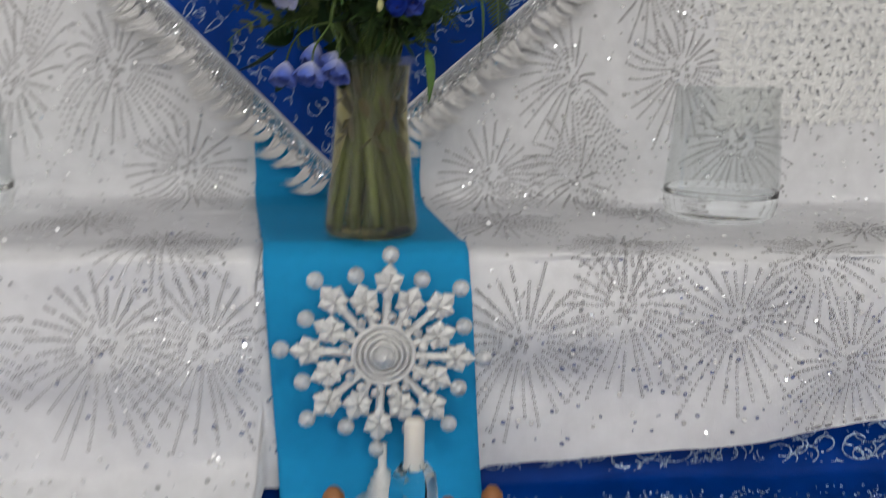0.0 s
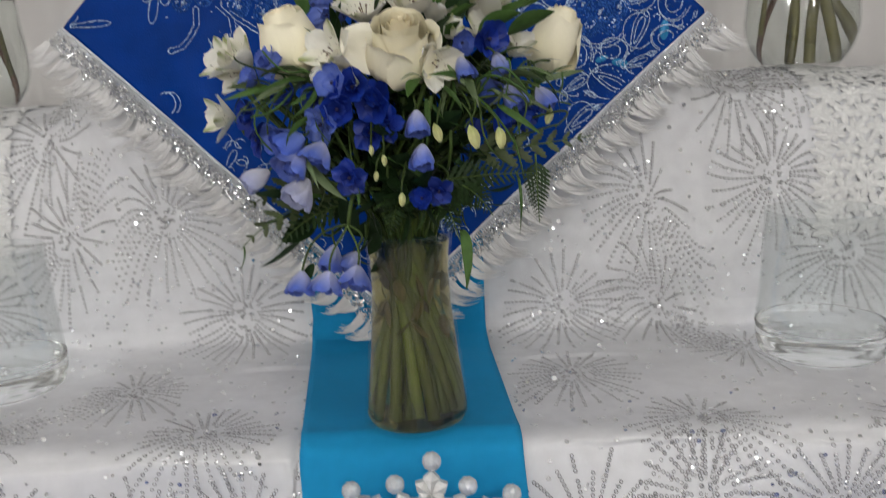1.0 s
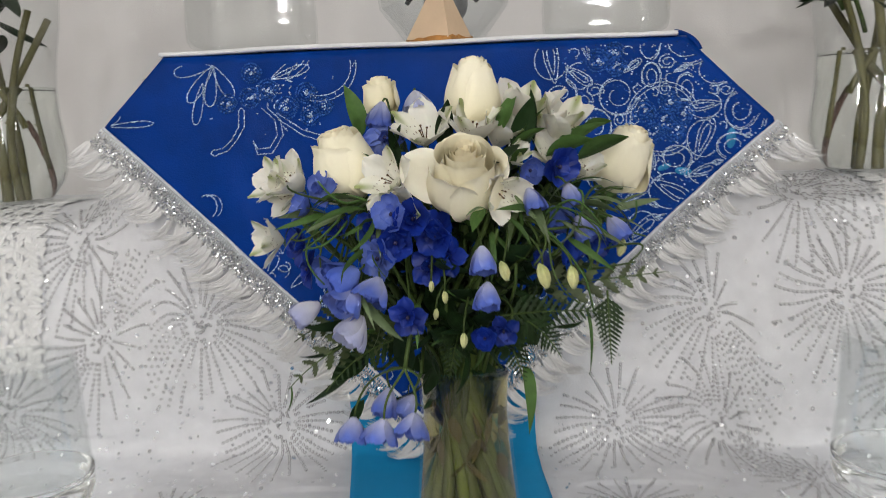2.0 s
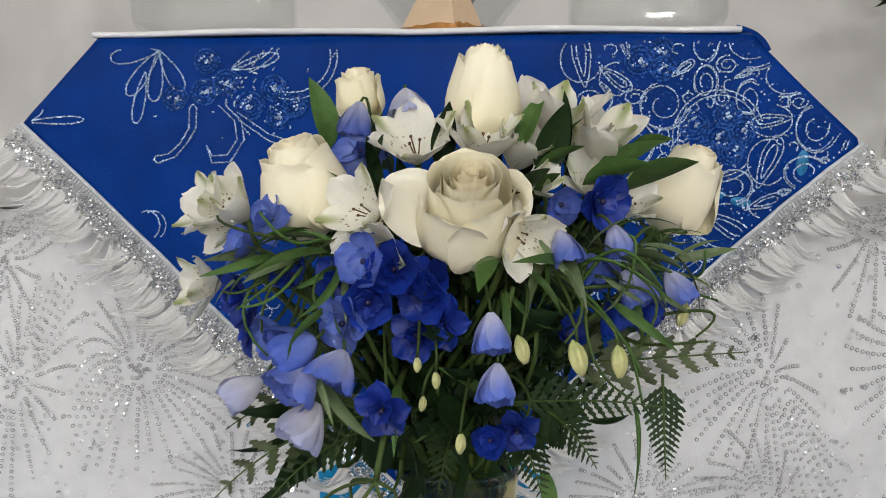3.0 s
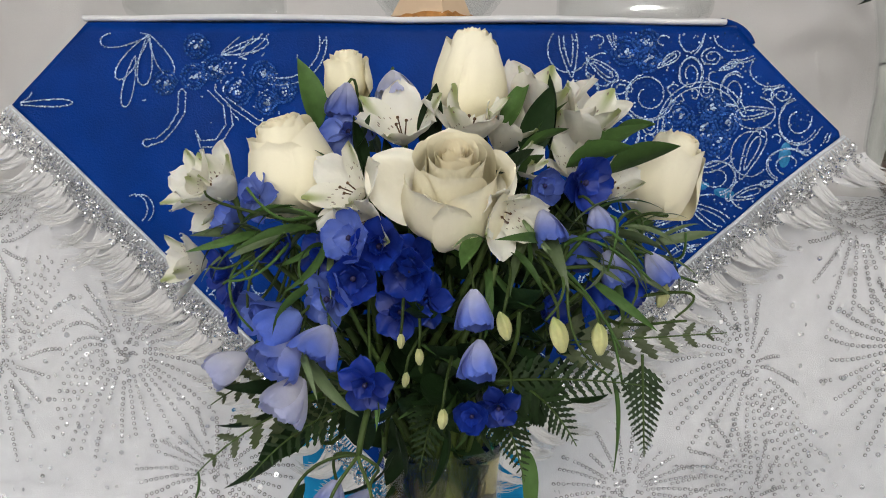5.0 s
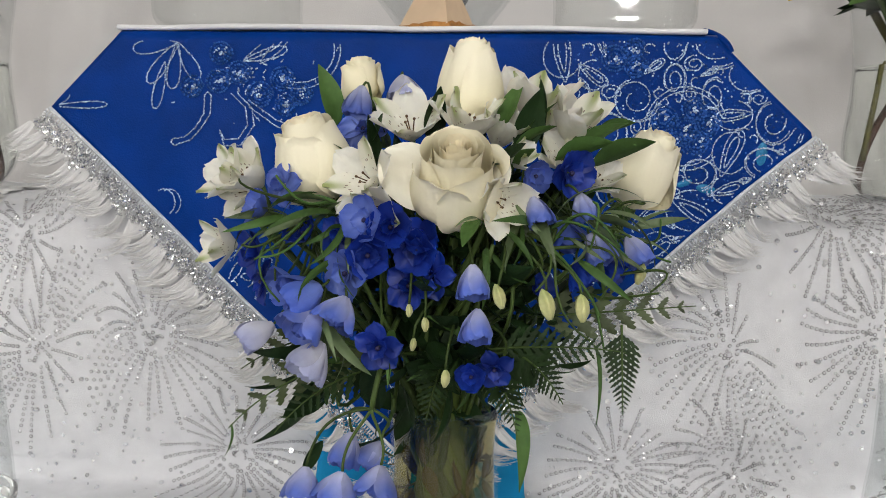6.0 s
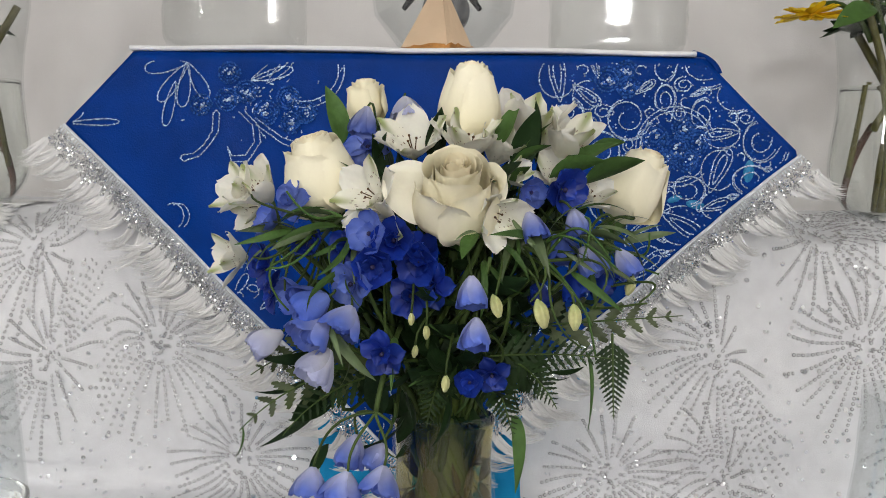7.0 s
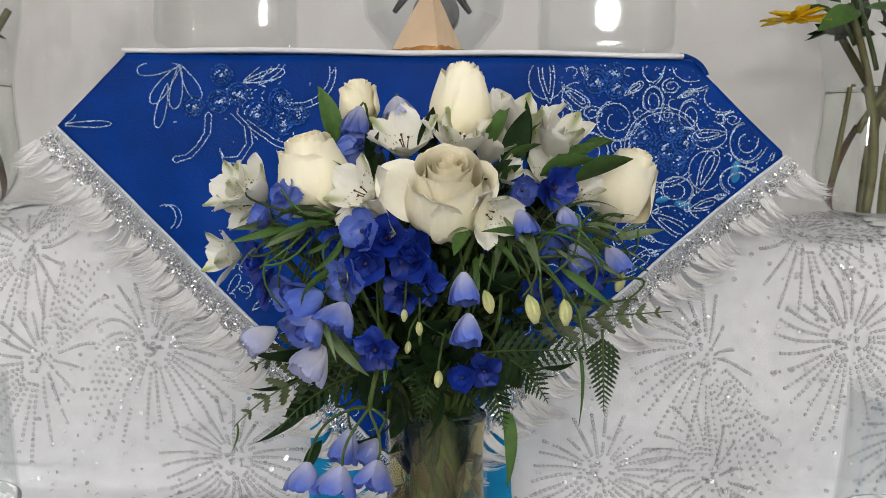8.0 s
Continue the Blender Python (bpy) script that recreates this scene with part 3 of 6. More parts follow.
def blue_y(x, z):
    return WALL_Y + 0.0050 * math.sin(x * 34 + z * 9 + 2 * math.sin(x * 7)) * min(1, (1.58 - z) / 0.12) + 0.004 * noise.noise((x * 6, z * 2, 5)) + 0.0042 * noise.noise((x * 22 + z * 8, z * 5, 9)) * min(1, (1.58 - z) / 0.12) - (0.012 if z < 1.3 else 0.0) * (1.3 - z) / 0.2


def blue_cloth():
    bm = bmesh.new()
    rows = []
    for i in range(60):
        z = TIP[1] + (1.576 - TIP[1]) * i / 59
        if z < LEFT[1]:
            xl = TIP[0] + (LEFT[0] - TIP[0]) * (z - TIP[1]) / (LEFT[1] - TIP[1])
        else:
            xl = LEFT[0] + (TOP_L[0] - LEFT[0]) * (z - LEFT[1]) / (TOP_L[1] - LEFT[1])
        if z < RIGHT[1]:
            xr = TIP[0] + (RIGHT[0] - TIP[0]) * (z - TIP[1]) / (RIGHT[1] - TIP[1])
        else:
            xr = RIGHT[0] + (TOP_R[0] - RIGHT[0]) * (z - RIGHT[1]) / (TOP_R[1] - RIGHT[1])
        rows.append([(x, blue_y(x, z), z) for x in np.linspace(xl, xr, 90)])
    last = rows[-1]
    rows.append([(p[0], p[1] + 0.006, 1.579) for p in last])
    rows.append([(p[0] * 0.96 + 0.002, p[1] + 0.06, 1.5795) for p in last])
    grid(bm, [[tuple(Vector(p) - blue.location) for p in r] for r in rows])
    ob = part("fabric", bm, M_BLUE, blue)
    mod = ob.modifiers.new("thick", "SOLIDIFY")
    mod.thickness, mod.offset = 0.0012, 1


blue_cloth()
bm = bmesh.new()
tube(bm, [Vector(p) - blue.location for p in bezier((0.388, 1.347, 1.562), (0.384, 1.348, 1.574), (0.376, 1.352, 1.581), (0.362, 1.362, 1.586), 10)], 0.005, 0.004, 10)
part("folded_corner", bm, M_BLUE, blue, "folded-over blue corner")


def cloth_face(x, z, off=0.003):
    return Vector((x, blue_y(x, z) - off, z)) - blue.location


def bead_chain(bm, pts, r, gap, rng):
    """Beads along a line of (x, z)."""
    carry = 0.0
    for a, b in zip(pts, pts[1:]):
        d = math.hypot(b[0] - a[0], b[1] - a[1])
        while carry < d:
            t = carry / d
            x, z = a[0] + (b[0] - a[0]) * t, a[1] + (b[1] - a[1]) * t
            rr = r * rng.uniform(0.75, 1.25)
            m = Matrix.Translation(cloth_face(x + rng.gauss(0, r * 0.25), z + rng.gauss(0, r * 0.25))) @ Matrix.Diagonal((rr, rr * 0.8, rr, 1))
            bead(bm, m)
            carry += gap
        carry -= d


BEAD = [Vector(v) for v in ((1, 0, 0), (0, 0, 1), (-1, 0, 0), (0, 0, -1), (0, -1, 0), (0.7, -0.5, 0.7), (-0.7, -0.5, 0.7), (-0.7, -0.5, -0.7), (0.7, -0.5, -0.7))]
BEAD_FACES = [(0, 5, 4), (5, 1, 4), (1, 6, 4), (6, 2, 4), (2, 7, 4), (7, 3, 4), (3, 8, 4), (8, 0, 4)]


def bead(store, m):
    o = len(store[0])
    store[0].extend(tuple(m @ v) for v in BEAD)
    store[1].extend(tuple(o + k for k in f) for f in BEAD_FACES)


def arc(cx, cz, r0, r1, a0, a1, n=24, sx=1.0):
    return [(cx + sx * (r0 + (r1 - r0) * k / n) * math.cos(radians(a0 + (a1 - a0) * k / n)), cz + (r0 + (r1 - r0) * k / n) * math.sin(radians(a0 + (a1 - a0) * k / n))) for k in range(n + 1)]


def loop(x, z, angle, length, width):
    """A long leaf outline from (x, z)."""
    c, s = math.cos(radians(angle)), math.sin(radians(angle))
    pts = []
    for k in range(25):
        t = 2 * math.pi * k / 24
        u, v = length * (1 - math.cos(t)) / 2, width * math.sin(t) * (0.35 + 0.65 * (1 - math.cos(t)) / 2)
        pts.append((x + c * u - s * v, z + s * u + c * v))
    return pts


def inside_blue(x, z, margin=0.006):
    for (ax, az), (bx, bz) in ((TIP, RIGHT), (RIGHT, TOP_R), (TOP_R, TOP_L), (TOP_L, LEFT), (LEFT, TIP)):
        d = math.hypot(bx - ax, bz - az)
        if ((bx - ax) * (z - az) - (bz - az) * (x - ax)) / d < margin:
            return False
    return True


def embroidery():
    rng = random.Random(8)
    silver, dark = ([], []), ([], [])

    def line(pts, r=0.00084, gap=0.0015):
        keep = []
        for p in pts:
            if inside_blue(*p):
                keep.append(p)
            else:
                if len(keep) > 1:
                    bead_chain(silver, keep, r, gap, rng)
                keep = []
        if len(keep) > 1:
            bead_chain(silver, keep, r, gap, rng)

    def hook(x, z, dx, dz, curl, w):
        """A double line that ends in a hook."""
        for off in (-w, w):
            pts = [(x + off * (1 - t) + dx * t * t + off * 0.4, z + dz * t) for t in np.linspace(0, 1, 14)]
            pts += arc(pts[-1][0] - curl, pts[-1][1], curl, curl * 0.5 if off < 0 else curl * 1.2, 0, -150, 12)
            line(pts)

    def rosette(x, z, r):
        for q, s in ((r, dark), (r * 0.72, dark), (r * 0.42, dark)):
            bead_chain(s, arc(x, z, q, q * 0.8, 0, 380, 26), 0.0013, 0.0024, rng)
        for k in range(6):
            a, q = rng.random() * 6.28, rng.random() * r * 0.6
            bead_chain(silver, [(x + q * math.cos(a), z + q * math.sin(a)), (x + q * math.cos(a) + 0.003, z + q * math.sin(a) + 0.002)], 0.0013, 0.0024, rng)

    # motif with leaf loops and hooks
    for a, l in ((188, 0.05), (232, 0.055), (262, 0.05), (300, 0.045)):
        line(loop(-0.212, 1.566, a, l, 0.010))
    line(loop(-0.226, 1.545, 255, 0.052, 0.008))
    for k in range(3):
        line([(-0.205 + 0.012 * k, 1.571), (-0.170 + 0.012 * k, 1.528)])
        line([(-0.200 + 0.012 * k, 1.571), (-0.164 + 0.012 * k, 1.528)])
    for x, z, r in ((-0.197, 1.519, 0.013), (-0.168, 1.525, 0.014), (-0.146, 1.534, 0.014), (-0.165, 1.555, 0.013), (-0.123, 1.511, 0.015), (-0.098, 1.528, 0.014), (-0.076, 1.512, 0.013), (-0.094, 1.500, 0.013)):
        rosette(x, z, r)
    for off in (0.0, 0.007):
        line(arc(-0.068, 1.571, 0.028 + off, 0.05 + off, -10, -115, 16))
        line([(-0.183 + off, 1.510), (-0.184 + off, 1.490), (-0.194 + off, 1.474), (-0.206 + off, 1.464 - off * 0.4), (-0.219 + off * 0.2, 1.462 - off)])
        line([(-0.154 + off, 1.512), (-0.139 + off, 1.497), (-0.137 + off, 1.478), (-0.147 + off * 0.4, 1.463 - off), (-0.162, 1.462 - off), (-0.167, 1.472)])
        line([(-0.135, 1.505 - off), (-0.105, 1.484 - off), (-0.075, 1.474 - off)])
    line([(-0.219, 1.462), (-0.2215, 1.459), (-0.218, 1.455)])
    line([(-0.176, 1.510), (-0.1795, 1.514), (-0.183, 1.510)])
    for k in range(60):
        x, z = rng.gauss(-0.13, 0.035), rng.gauss(1.522, 0.016)
        line([(x, z), (x + rng.uniform(-0.004, 0.004), z + rng.uniform(-0.004, 0.004))])
    for a in (15, 30):
        line(loop(-0.140, 1.548, a, 0.05, 0.008))
    line(loop(-0.122, 1.545, 42, 0.04, 0.007))
    line(loop(-0.352, 1.497, 2, 0.058, 0.005))
    line(loop(-0.352, 1.497, 40, 0.02, 0.004))
    line(arc(-0.235, 1.395, 0.018, 0.010, -60, 110, 16))
    line(arc(-0.228, 1.395, 0.018, 0.010, -60, 110, 16))
    line(loop(-0.16, 1.30, 60, 0.03, 0.006))
    line(loop(-0.13, 1.285, 40, 0.03, 0.006))
    # dense motif of scrolls
    for q in (0.040, 0.045):
        line(arc(0.342, 1.480, q, q, 20, 320, 40))
    for x, z, r in ((0.342, 1.478, 0.016), (0.318, 1.490, 0.015), (0.350, 1.500, 0.014), (0.366, 1.484, 0.015), (0.330, 1.462, 0.014), (0.356, 1.464, 0.014), (0.262, 1.553, 0.015), (0.283, 1.563, 0.012), (0.285, 1.545, 0.013)):
        rosette(x, z, r)
    taken = [(0.342, 1.478, 0.036), (0.275, 1.553, 0.022)]
    for r, tries in ((0.027, 200), (0.019, 500), (0.013, 900), (0.009, 1500), (0.006, 2500)):
        for k in range(tries):
            x, z = rng.uniform(0.20, 0.475), rng.uniform(1.33, 1.575)
            if x - 0.205 < (1.53 - z) * 0.55 or not inside_blue(x, z, 0.004):
                continue
            if any(math.hypot(x - c[0], z - c[1]) < (r + c[2]) * 0.80 for c in taken):
                continue
            taken.append((x, z, r))
            a, way, sx = rng.uniform(0, 360), rng.choice((-1, 1)), rng.uniform(0.65, 1.35)
            kind = rng.random()
            if r > 0.008 and kind < 0.3:
                line(loop(x - r * math.cos(radians(a)), z - r * math.sin(radians(a)), a, 2 * r, r * 0.45))
                line(loop(x - r * 0.6 * math.cos(radians(a)), z - r * 0.6 * math.sin(radians(a)), a, 1.3 * r, r * 0.22))
            elif r > 0.008:
                line(arc(x, z, r, r * 0.28, a, a + way * rng.uniform(500, 720), 44, sx))
            else:
                line(arc(x, z, r, r * 0.6, a, a + way * rng.uniform(200, 320), 14, sx))
            if r > 0.018:
                line(arc(x, z, r * 0.86, r * 0.80, a, a + way * 250, 24, sx))
    for k in range(60):
        x = rng.uniform(-0.16, 0.26)
        z = TIP[1] + abs(x - TIP[0]) * 0.95 + rng.uniform(0.01, 0.08)
        r = rng.uniform(0.006, 0.012)
        a = rng.uniform(0, 360)
        line(arc(x, z, r, r * 0.6, a, a + rng.uniform(150, 300), 14))
    for k in range(1500):
        x, z = rng.uniform(0.19, 0.475), rng.uniform(1.30, 1.575)
        if x - 0.205 < (1.53 - z) * 0.55 or not inside_blue(x, z, 0.004):
            continue
        p = cloth_face(x, z, 0.0015)
        bead(dark if k % 4 else silver, Matrix.Translation(p) @ Matrix.Rotation(rng.random() * 6, 4, "Y") @ Matrix.Diagonal((0.0011, 0.0008, 0.0011, 1)))
    for store, mat, name, text in ((silver, M_BEAD, "bead_embroidery", "silver-blue beaded scrolls"), (dark, M_BEAD_BLUE, "rosette_embroidery", "dark blue beaded rosettes")):
        data = bpy.data.meshes.new(name)
        data.from_pydata(store[0], [], store[1])
        data.materials.append(mat)
        ob = new(name, data)
        ob.parent = blue
        tagged(ob, text, kind="stuff")


embroidery()


def aqua_patch(x, z, angle, long, wide):
    """A small satin leaf sewn on the blue cloth."""
    bm = bmesh.new()
    c, q = math.cos(radians(angle)), math.sin(radians(angle))
    rim, dome = [], []
    for k in range(18):
        t = 2 * math.pi * k / 18
        for ring, grow, off in ((rim, 1.0, 0.0012), (dome, 0.62, 0.0026)):
            u, v = long / 2 * math.cos(t) * grow, wide / 2 * math.sin(t) * grow
            ring.append(cloth_face(x + c * u - q * v, z + q * u + c * v, off))
    vs = grid(bm, [rim, dome], closed=True)
    bm.faces.new(vs[-1])
    part("satin_leaf", bm, M_AQUA, blue, "aqua satin leaf outlined with beads")


for spot in ((0.426, 1.454, 85, 0.0260, 0.0120), (0.368, 1.415, 170, 0.0220, 0.0100), (0.344, 1.421, 20, 0.0180, 0.0080)):
    aqua_patch(*spot)


def feather(seed):
    """A loose tuft of fine white strands that hangs from the origin and curls to +x at its end."""
    rng = random.Random(seed)
    bm = bmesh.new()
    curl_x, reach = rng.uniform(0.020, 0.036), rng.uniform(0.040, 0.052)
    for k in range(20):
        x0 = rng.uniform(-0.0045, 0.0045)
        l = reach * rng.uniform(0.65, 1.08)
        sway, out = curl_x * rng.uniform(0.75, 1.2), rng.uniform(0.003, 0.011)
        w = rng.uniform(0.0010, 0.0023)
        rows = []
        for i in range(9):
            u = i / 8
            bow = math.sin(math.pi * u) * 0.0035 * (k / 10 - 1)
            c = Vector((x0 * (1 - 0.3 * u) + sway * u ** 2.2 + bow, -out * math.sin(math.pi * u * 0.8) - 0.001 * k / 13, -l * u * (1 - 0.28 * u * u)))
            ww = w * (0.55 + 0.9 * math.sin(math.pi * min(1.0, u + 0.1))) * (1 - 0.5 * u)
            rows.append([c + Vector((-ww, 0.0005, 0)), c + Vector((0, -0.0009, 0)), c + Vector((ww, 0.0005, 0))])
        grid(bm, rows)
    for f in bm.faces:
        f.smooth = True
    data = bpy.data.meshes.new("tassel")
    bm.to_mesh(data)
    bm.free()
    data.materials.append(M_FEATHER)
    return data


def fringe():
    rng = random.Random(21)
    tufts = [feather(s) for s in range(7)]
    for (ax, az), sgn in ((LEFT, 1), (RIGHT, -1)):
        d = Vector((TIP[0] - ax, 0, TIP[1] - az))
        length = d.length
        d.normalize()
        out = Vector((-d.z, 0, d.x)) if sgn < 0 else Vector((d.z, 0, -d.x))
        if out.z > 0:
            out = -out

        def edge(u, v, off):
            q = Vector((ax, 0, az)) + d * u + out * v
            return cloth_face(q.x, q.z, off)
        # piping along the hem
        bm = bmesh.new()
        tube(bm, [edge(length * k / 80, 0, 0.002) for k in range(81)], 0.0022, n=6)
        part("piping", bm, M_PIPING, blue, "white corded edge")
        # rungs of silver thread between the cord and the band
        verts, faces = [], []
        steps = int(length / 0.0034)
        for k in range(steps):
            u = length * k / steps
            o = len(verts)
            for du, v in ((-0.0009, 0.002), (0.0009, 0.002), (0.0014, 0.009), (-0.0004, 0.009)):
                verts.append(tuple(edge(u + du, v, 0.0040)))
            verts.append(tuple(edge(u + 0.0003, 0.0055, 0.0056)))
            faces += [(o, o + 1, o + 4), (o + 1, o + 2, o + 4), (o + 2, o + 3, o + 4), (o + 3, o, o + 4)]
        data = bpy.data.meshes.new("thread_rung")
        data.from_pydata(verts, [], faces)
        data.materials.append(M_PIPING)
        rungs = new("thread_rung", data)
        rungs.parent = blue
        tagged(rungs, "silver-white thread rungs beside the cord", kind="stuff")
        # crumpled glittering band
        places = []
        for k in range(2300):
            u, v = rng.random() * length, 0.007 + 0.021 * rng.random() + 0.004 * math.sin(k * 0.7)
            p = edge(u, v, 0.004 + rng.random() * 0.006) + blue.location
            places.append((p, jitter(Vector((0, -1, 0.1)), rng, 0.5), rng.uniform(0.0012, 0.0029)))
        sequin_rings("sequin_band", places, M_GLITTER, blue, label="silver sequin band above the fringe")
        n = int(length / 0.0148)
        for k in range(n + 1):
            p = edge(length * k / n, rng.uniform(0.016, 0.027), 0.002 + rng.random() * 0.004)
            tilt = math.atan2(out.x, -out.z) * 0.45
            m = Matrix.Translation(p) @ Matrix.Rotation(-tilt + rng.gauss(0, 0.14), 4, "Y") @ Matrix.Rotation(rng.gauss(0, 0.25), 4, "Z")
            m = m @ Matrix.Diagonal((-sgn * rng.uniform(0.85, 1.15), 1, rng.uniform(0.85, 1.15), 1))
            part("tassel", tufts[rng.randrange(7)], None, blue, m=m)


fringe()


# ---- the turquoise runner ----
def runner():
    ob = thing("table_runner", (0.09, 1.15, 1.043), "plain turquoise felt runner laid over the step and hanging down", "table runner")
    bm = bmesh.new()
    rows = []
    prof = [(1.350, 1.20), (1.366, 1.12), (1.376, 1.075), (1.352, 1.052), (1.31, 1.0435), (1.10, 1.0425), (1.06, 1.0432), (1.034, 1.0465), (1.010, 1.036), (0.996, 0.99), (0.992, 0.90), (0.988, 0.80), (0.975, 0.756), (0.93, 0.7495), (0.78, 0.7495)]
    p = np.array(prof)
    length = np.concatenate([[0], np.cumsum(np.linalg.norm(np.diff(p, axis=0), axis=1))])
    for s in np.linspace(0, length[-1], 110):
        y, z = np.interp(s, length, p[:, 0]), np.interp(s, length, p[:, 1])
        back = min(1.0, max(0.0, (y - 1.02) / 0.34))
        low = min(1.0, max(0.0, (1.03 - z) / 0.28))
        xl, xr = -0.027 - 0.042 * back + 0.018 * low, 0.205 - 0.026 * back + 0.019 * low
        rows.append([(x, y - (0.002 + 0.004 * noise.noise((x * 9, z * 7, 2)) if z < 1.03 else 0), z + (0.0012 * noise.noise((x * 20, y * 14, 7)) if z > 1.05 else 0)) for x in np.linspace(xl, xr, 34)])
    grid(bm, [[tuple(Vector(q) - ob.location) for q in r] for r in rows])
    mod = part("felt", bm, M_RUNNER, ob).modifiers.new("thick", "SOLIDIFY")
    mod.thickness, mod.offset = 0.002, 1


runner()


# ---- blue cloth on the lowest step ----
def lower_cloth():
    ob = thing("lower_cloth", (0.1, 0.7, 0.742), "royal blue sequined cloth spread on the lowest step", "cloth")
    bm = bmesh.new()
    rows = []
    prof = [(1.024, 0.92), (1.022, 0.78), (1.01, 0.75), (0.98, 0.742), (0.42, 0.742), (0.39, 0.73), (0.385, 0.45)]
    p = np.array(prof)
    length = np.concatenate([[0], np.cumsum(np.linalg.norm(np.diff(p, axis=0), axis=1))])
    for s in np.linspace(0, length[-1], 120):
        y, z = np.interp(s, length, p[:, 0]), np.interp(s, length, p[:, 1])
        rows.append([(x, y - 0.003 * noise.noise((x * 8, z * 9, 4)), z + (0.004 * noise.noise((x * 9, y * 12, 9)) + 0.001)) for x in np.linspace(-1.2, 1.25, 160)])
    grid(bm, [[tuple(Vector(q) - ob.location) for q in r] for r in rows])
    part("fabric", bm, M_BLUE, ob)
    rng = random.Random(5)
    places = []
    for k in range(2500):
        x, y = rng.uniform(-0.2, 0.9), rng.uniform(0.7, 1.03)
        z = 0.747 if y < 0.985 else 0.755 + rng.random() * 0.08
        places.append((Vector((x, y if y < 0.985 else 1.016, z)), jitter(Vector((0, -0.5, 0.7)), rng, 0.4), 0.0018))
    sequin_rings("sequin", places, M_BEAD, ob, label="silver-blue sequins")
    store = ([], [])
    for k in range(90):
        x, z, r, a = rng.uniform(0.23, 0.85), rng.uniform(0.752, 0.83), rng.uniform(0.008, 0.022), rng.uniform(0, 360)
        for px, pz in arc(x, z, r, r * 0.5, a, a + rng.uniform(150, 420), 40, 1.5):
            if pz > 0.752:
                bead(store, Matrix.Translation(Vector((px, 1.0165, pz)) - ob.location) @ Matrix.Diagonal((0.0012, 0.001, 0.0012, 1)))
    data = bpy.data.meshes.new("bead_embroidery")
    data.from_pydata(store[0], [], store[1])
    data.materials.append(M_BEAD)
    beads = new("bead_embroidery", data)
    beads.parent = ob
    tagged(beads, "silver beaded scrolls", kind="stuff")


lower_cloth()


# ---- glassware ----
def vase(place, label, shape, water, liquid, glass, thick=0.0025):
    """A turned glass vase from (radius, height) pairs, with water in it."""
    ob = thing("glass_vase", place, label, "vase")
    h = shape[-1][1]
    heights = np.linspace(0, h, 34)
    fine = list(zip(np.interp(heights, [p[1] for p in shape], [p[0] for p in shape]), heights))
    soft = [r for r, z in fine]
    for k in range(3, len(fine) - 1):
        soft[k] = (fine[k - 1][0] + 2 * fine[k][0] + fine[k + 1][0]) / 4
    fine = [(r, z) for r, (q, z) in zip(soft, fine)]
    inner = [(max(r - thick, 0.002), z) for r, z in reversed(fine) if z > 0.007]
    inner[0] = (fine[-1][0] - thick, h - 0.0006)
    bm = bmesh.new()
    lathe(bm, dense(fine + inner + [(inner[-1][0] - 0.003, 0.0055), (0.004, 0.0055)]), 56)
    part("glass", bm, glass, ob).visible_shadow = False
    top = h * water
    prof = [(r - thick - 0.0006, z) for r, z in fine if 0.007 < z < top]
    bm = bmesh.new()
    lathe(bm, dense([(0.004, 0.006), (prof[0][0] - 0.003, 0.006)] + prof + [(prof[-1][0], top), (prof[-1][0] - 0.001, top + 0.0008), (0.004, top)]), 48)
    part("water", bm, liquid, ob, "greenish water" if liquid is M_WATER_GREEN else "clear water").visible_shadow = False
    return ob


VASE = Vector((0.095, 1.064, 1.0452))
GATHERED = [(0.053, 0.0), (0.0578, 0.005), (0.0570, 0.02), (0.0505, 0.074), (0.0450, 0.131), (0.0438, 0.165), (0.0448, 0.190), (0.0485, 0.211)]
BELLIED = [(0.052, 0.0), (0.060, 0.008), (0.075, 0.028), (0.083, 0.056), (0.082, 0.085), (0.077, 0.13), (0.0755, 0.17), (0.079, 0.21), (0.087, 0.26), (0.092, 0.31)]
vase(VASE, "clear glass vase of stems and greenish water on turquoise runner", GATHERED, 0.95, M_WATER_GREEN, M_GLASS_CLEAR)
vase((0.676, 1.53, 1.394), "clear bellied glass vase of cut stems on the side step", BELLIED, 0.545, M_WATER, M_GLASS_THIN)
vase((-0.592, 1.53, 1.390), "clear bellied glass vase of cut stems on the side step", BELLIED, 0.545, M_WATER, M_GLASS_THIN)


def glass_vessel(place, r, h, label):
    """A wide tumbler: a thin wavy wall on a thick solid base."""
    ob = thing("glass_vessel", place, label, "vessel")
    bm = bmesh.new()
    wall = [(r, 0.044), (r * 0.985, h * 0.35), (r * 0.93, h * 0.6), (r * 0.885, h * 0.9), (r * 0.89, h)]
    lathe(bm, dense(wall + [(q - 0.0025, z) for q, z in reversed(wall)], 0.004), 56, cap=False)
    for v in bm.verts:
        a = math.atan2(v.co.y, v.co.x)
        s = 1 + 0.012 * math.sin(5 * a + v.co.z * 40)
        v.co.x *= s
        v.co.y *= s
    part("wall", bm, M_GLASS_WAVY, ob, "thin wavy glass wall").visible_shadow = False
    bm = bmesh.new()
    lathe(bm, dense([(0.004, 0.0), (r * 0.80, 0.0), (r * 0.93, 0.006), (r * 0.99, 0.022), (r, 0.043), (r - 0.004, 0.043), (r * 0.90, 0.034), (r * 0.5, 0.030), (0.006, 0.033)], 0.003), 56)
    part("base", bm, M_GLASS_GREEN, ob, "thick greenish glass base").visible_shadow = False


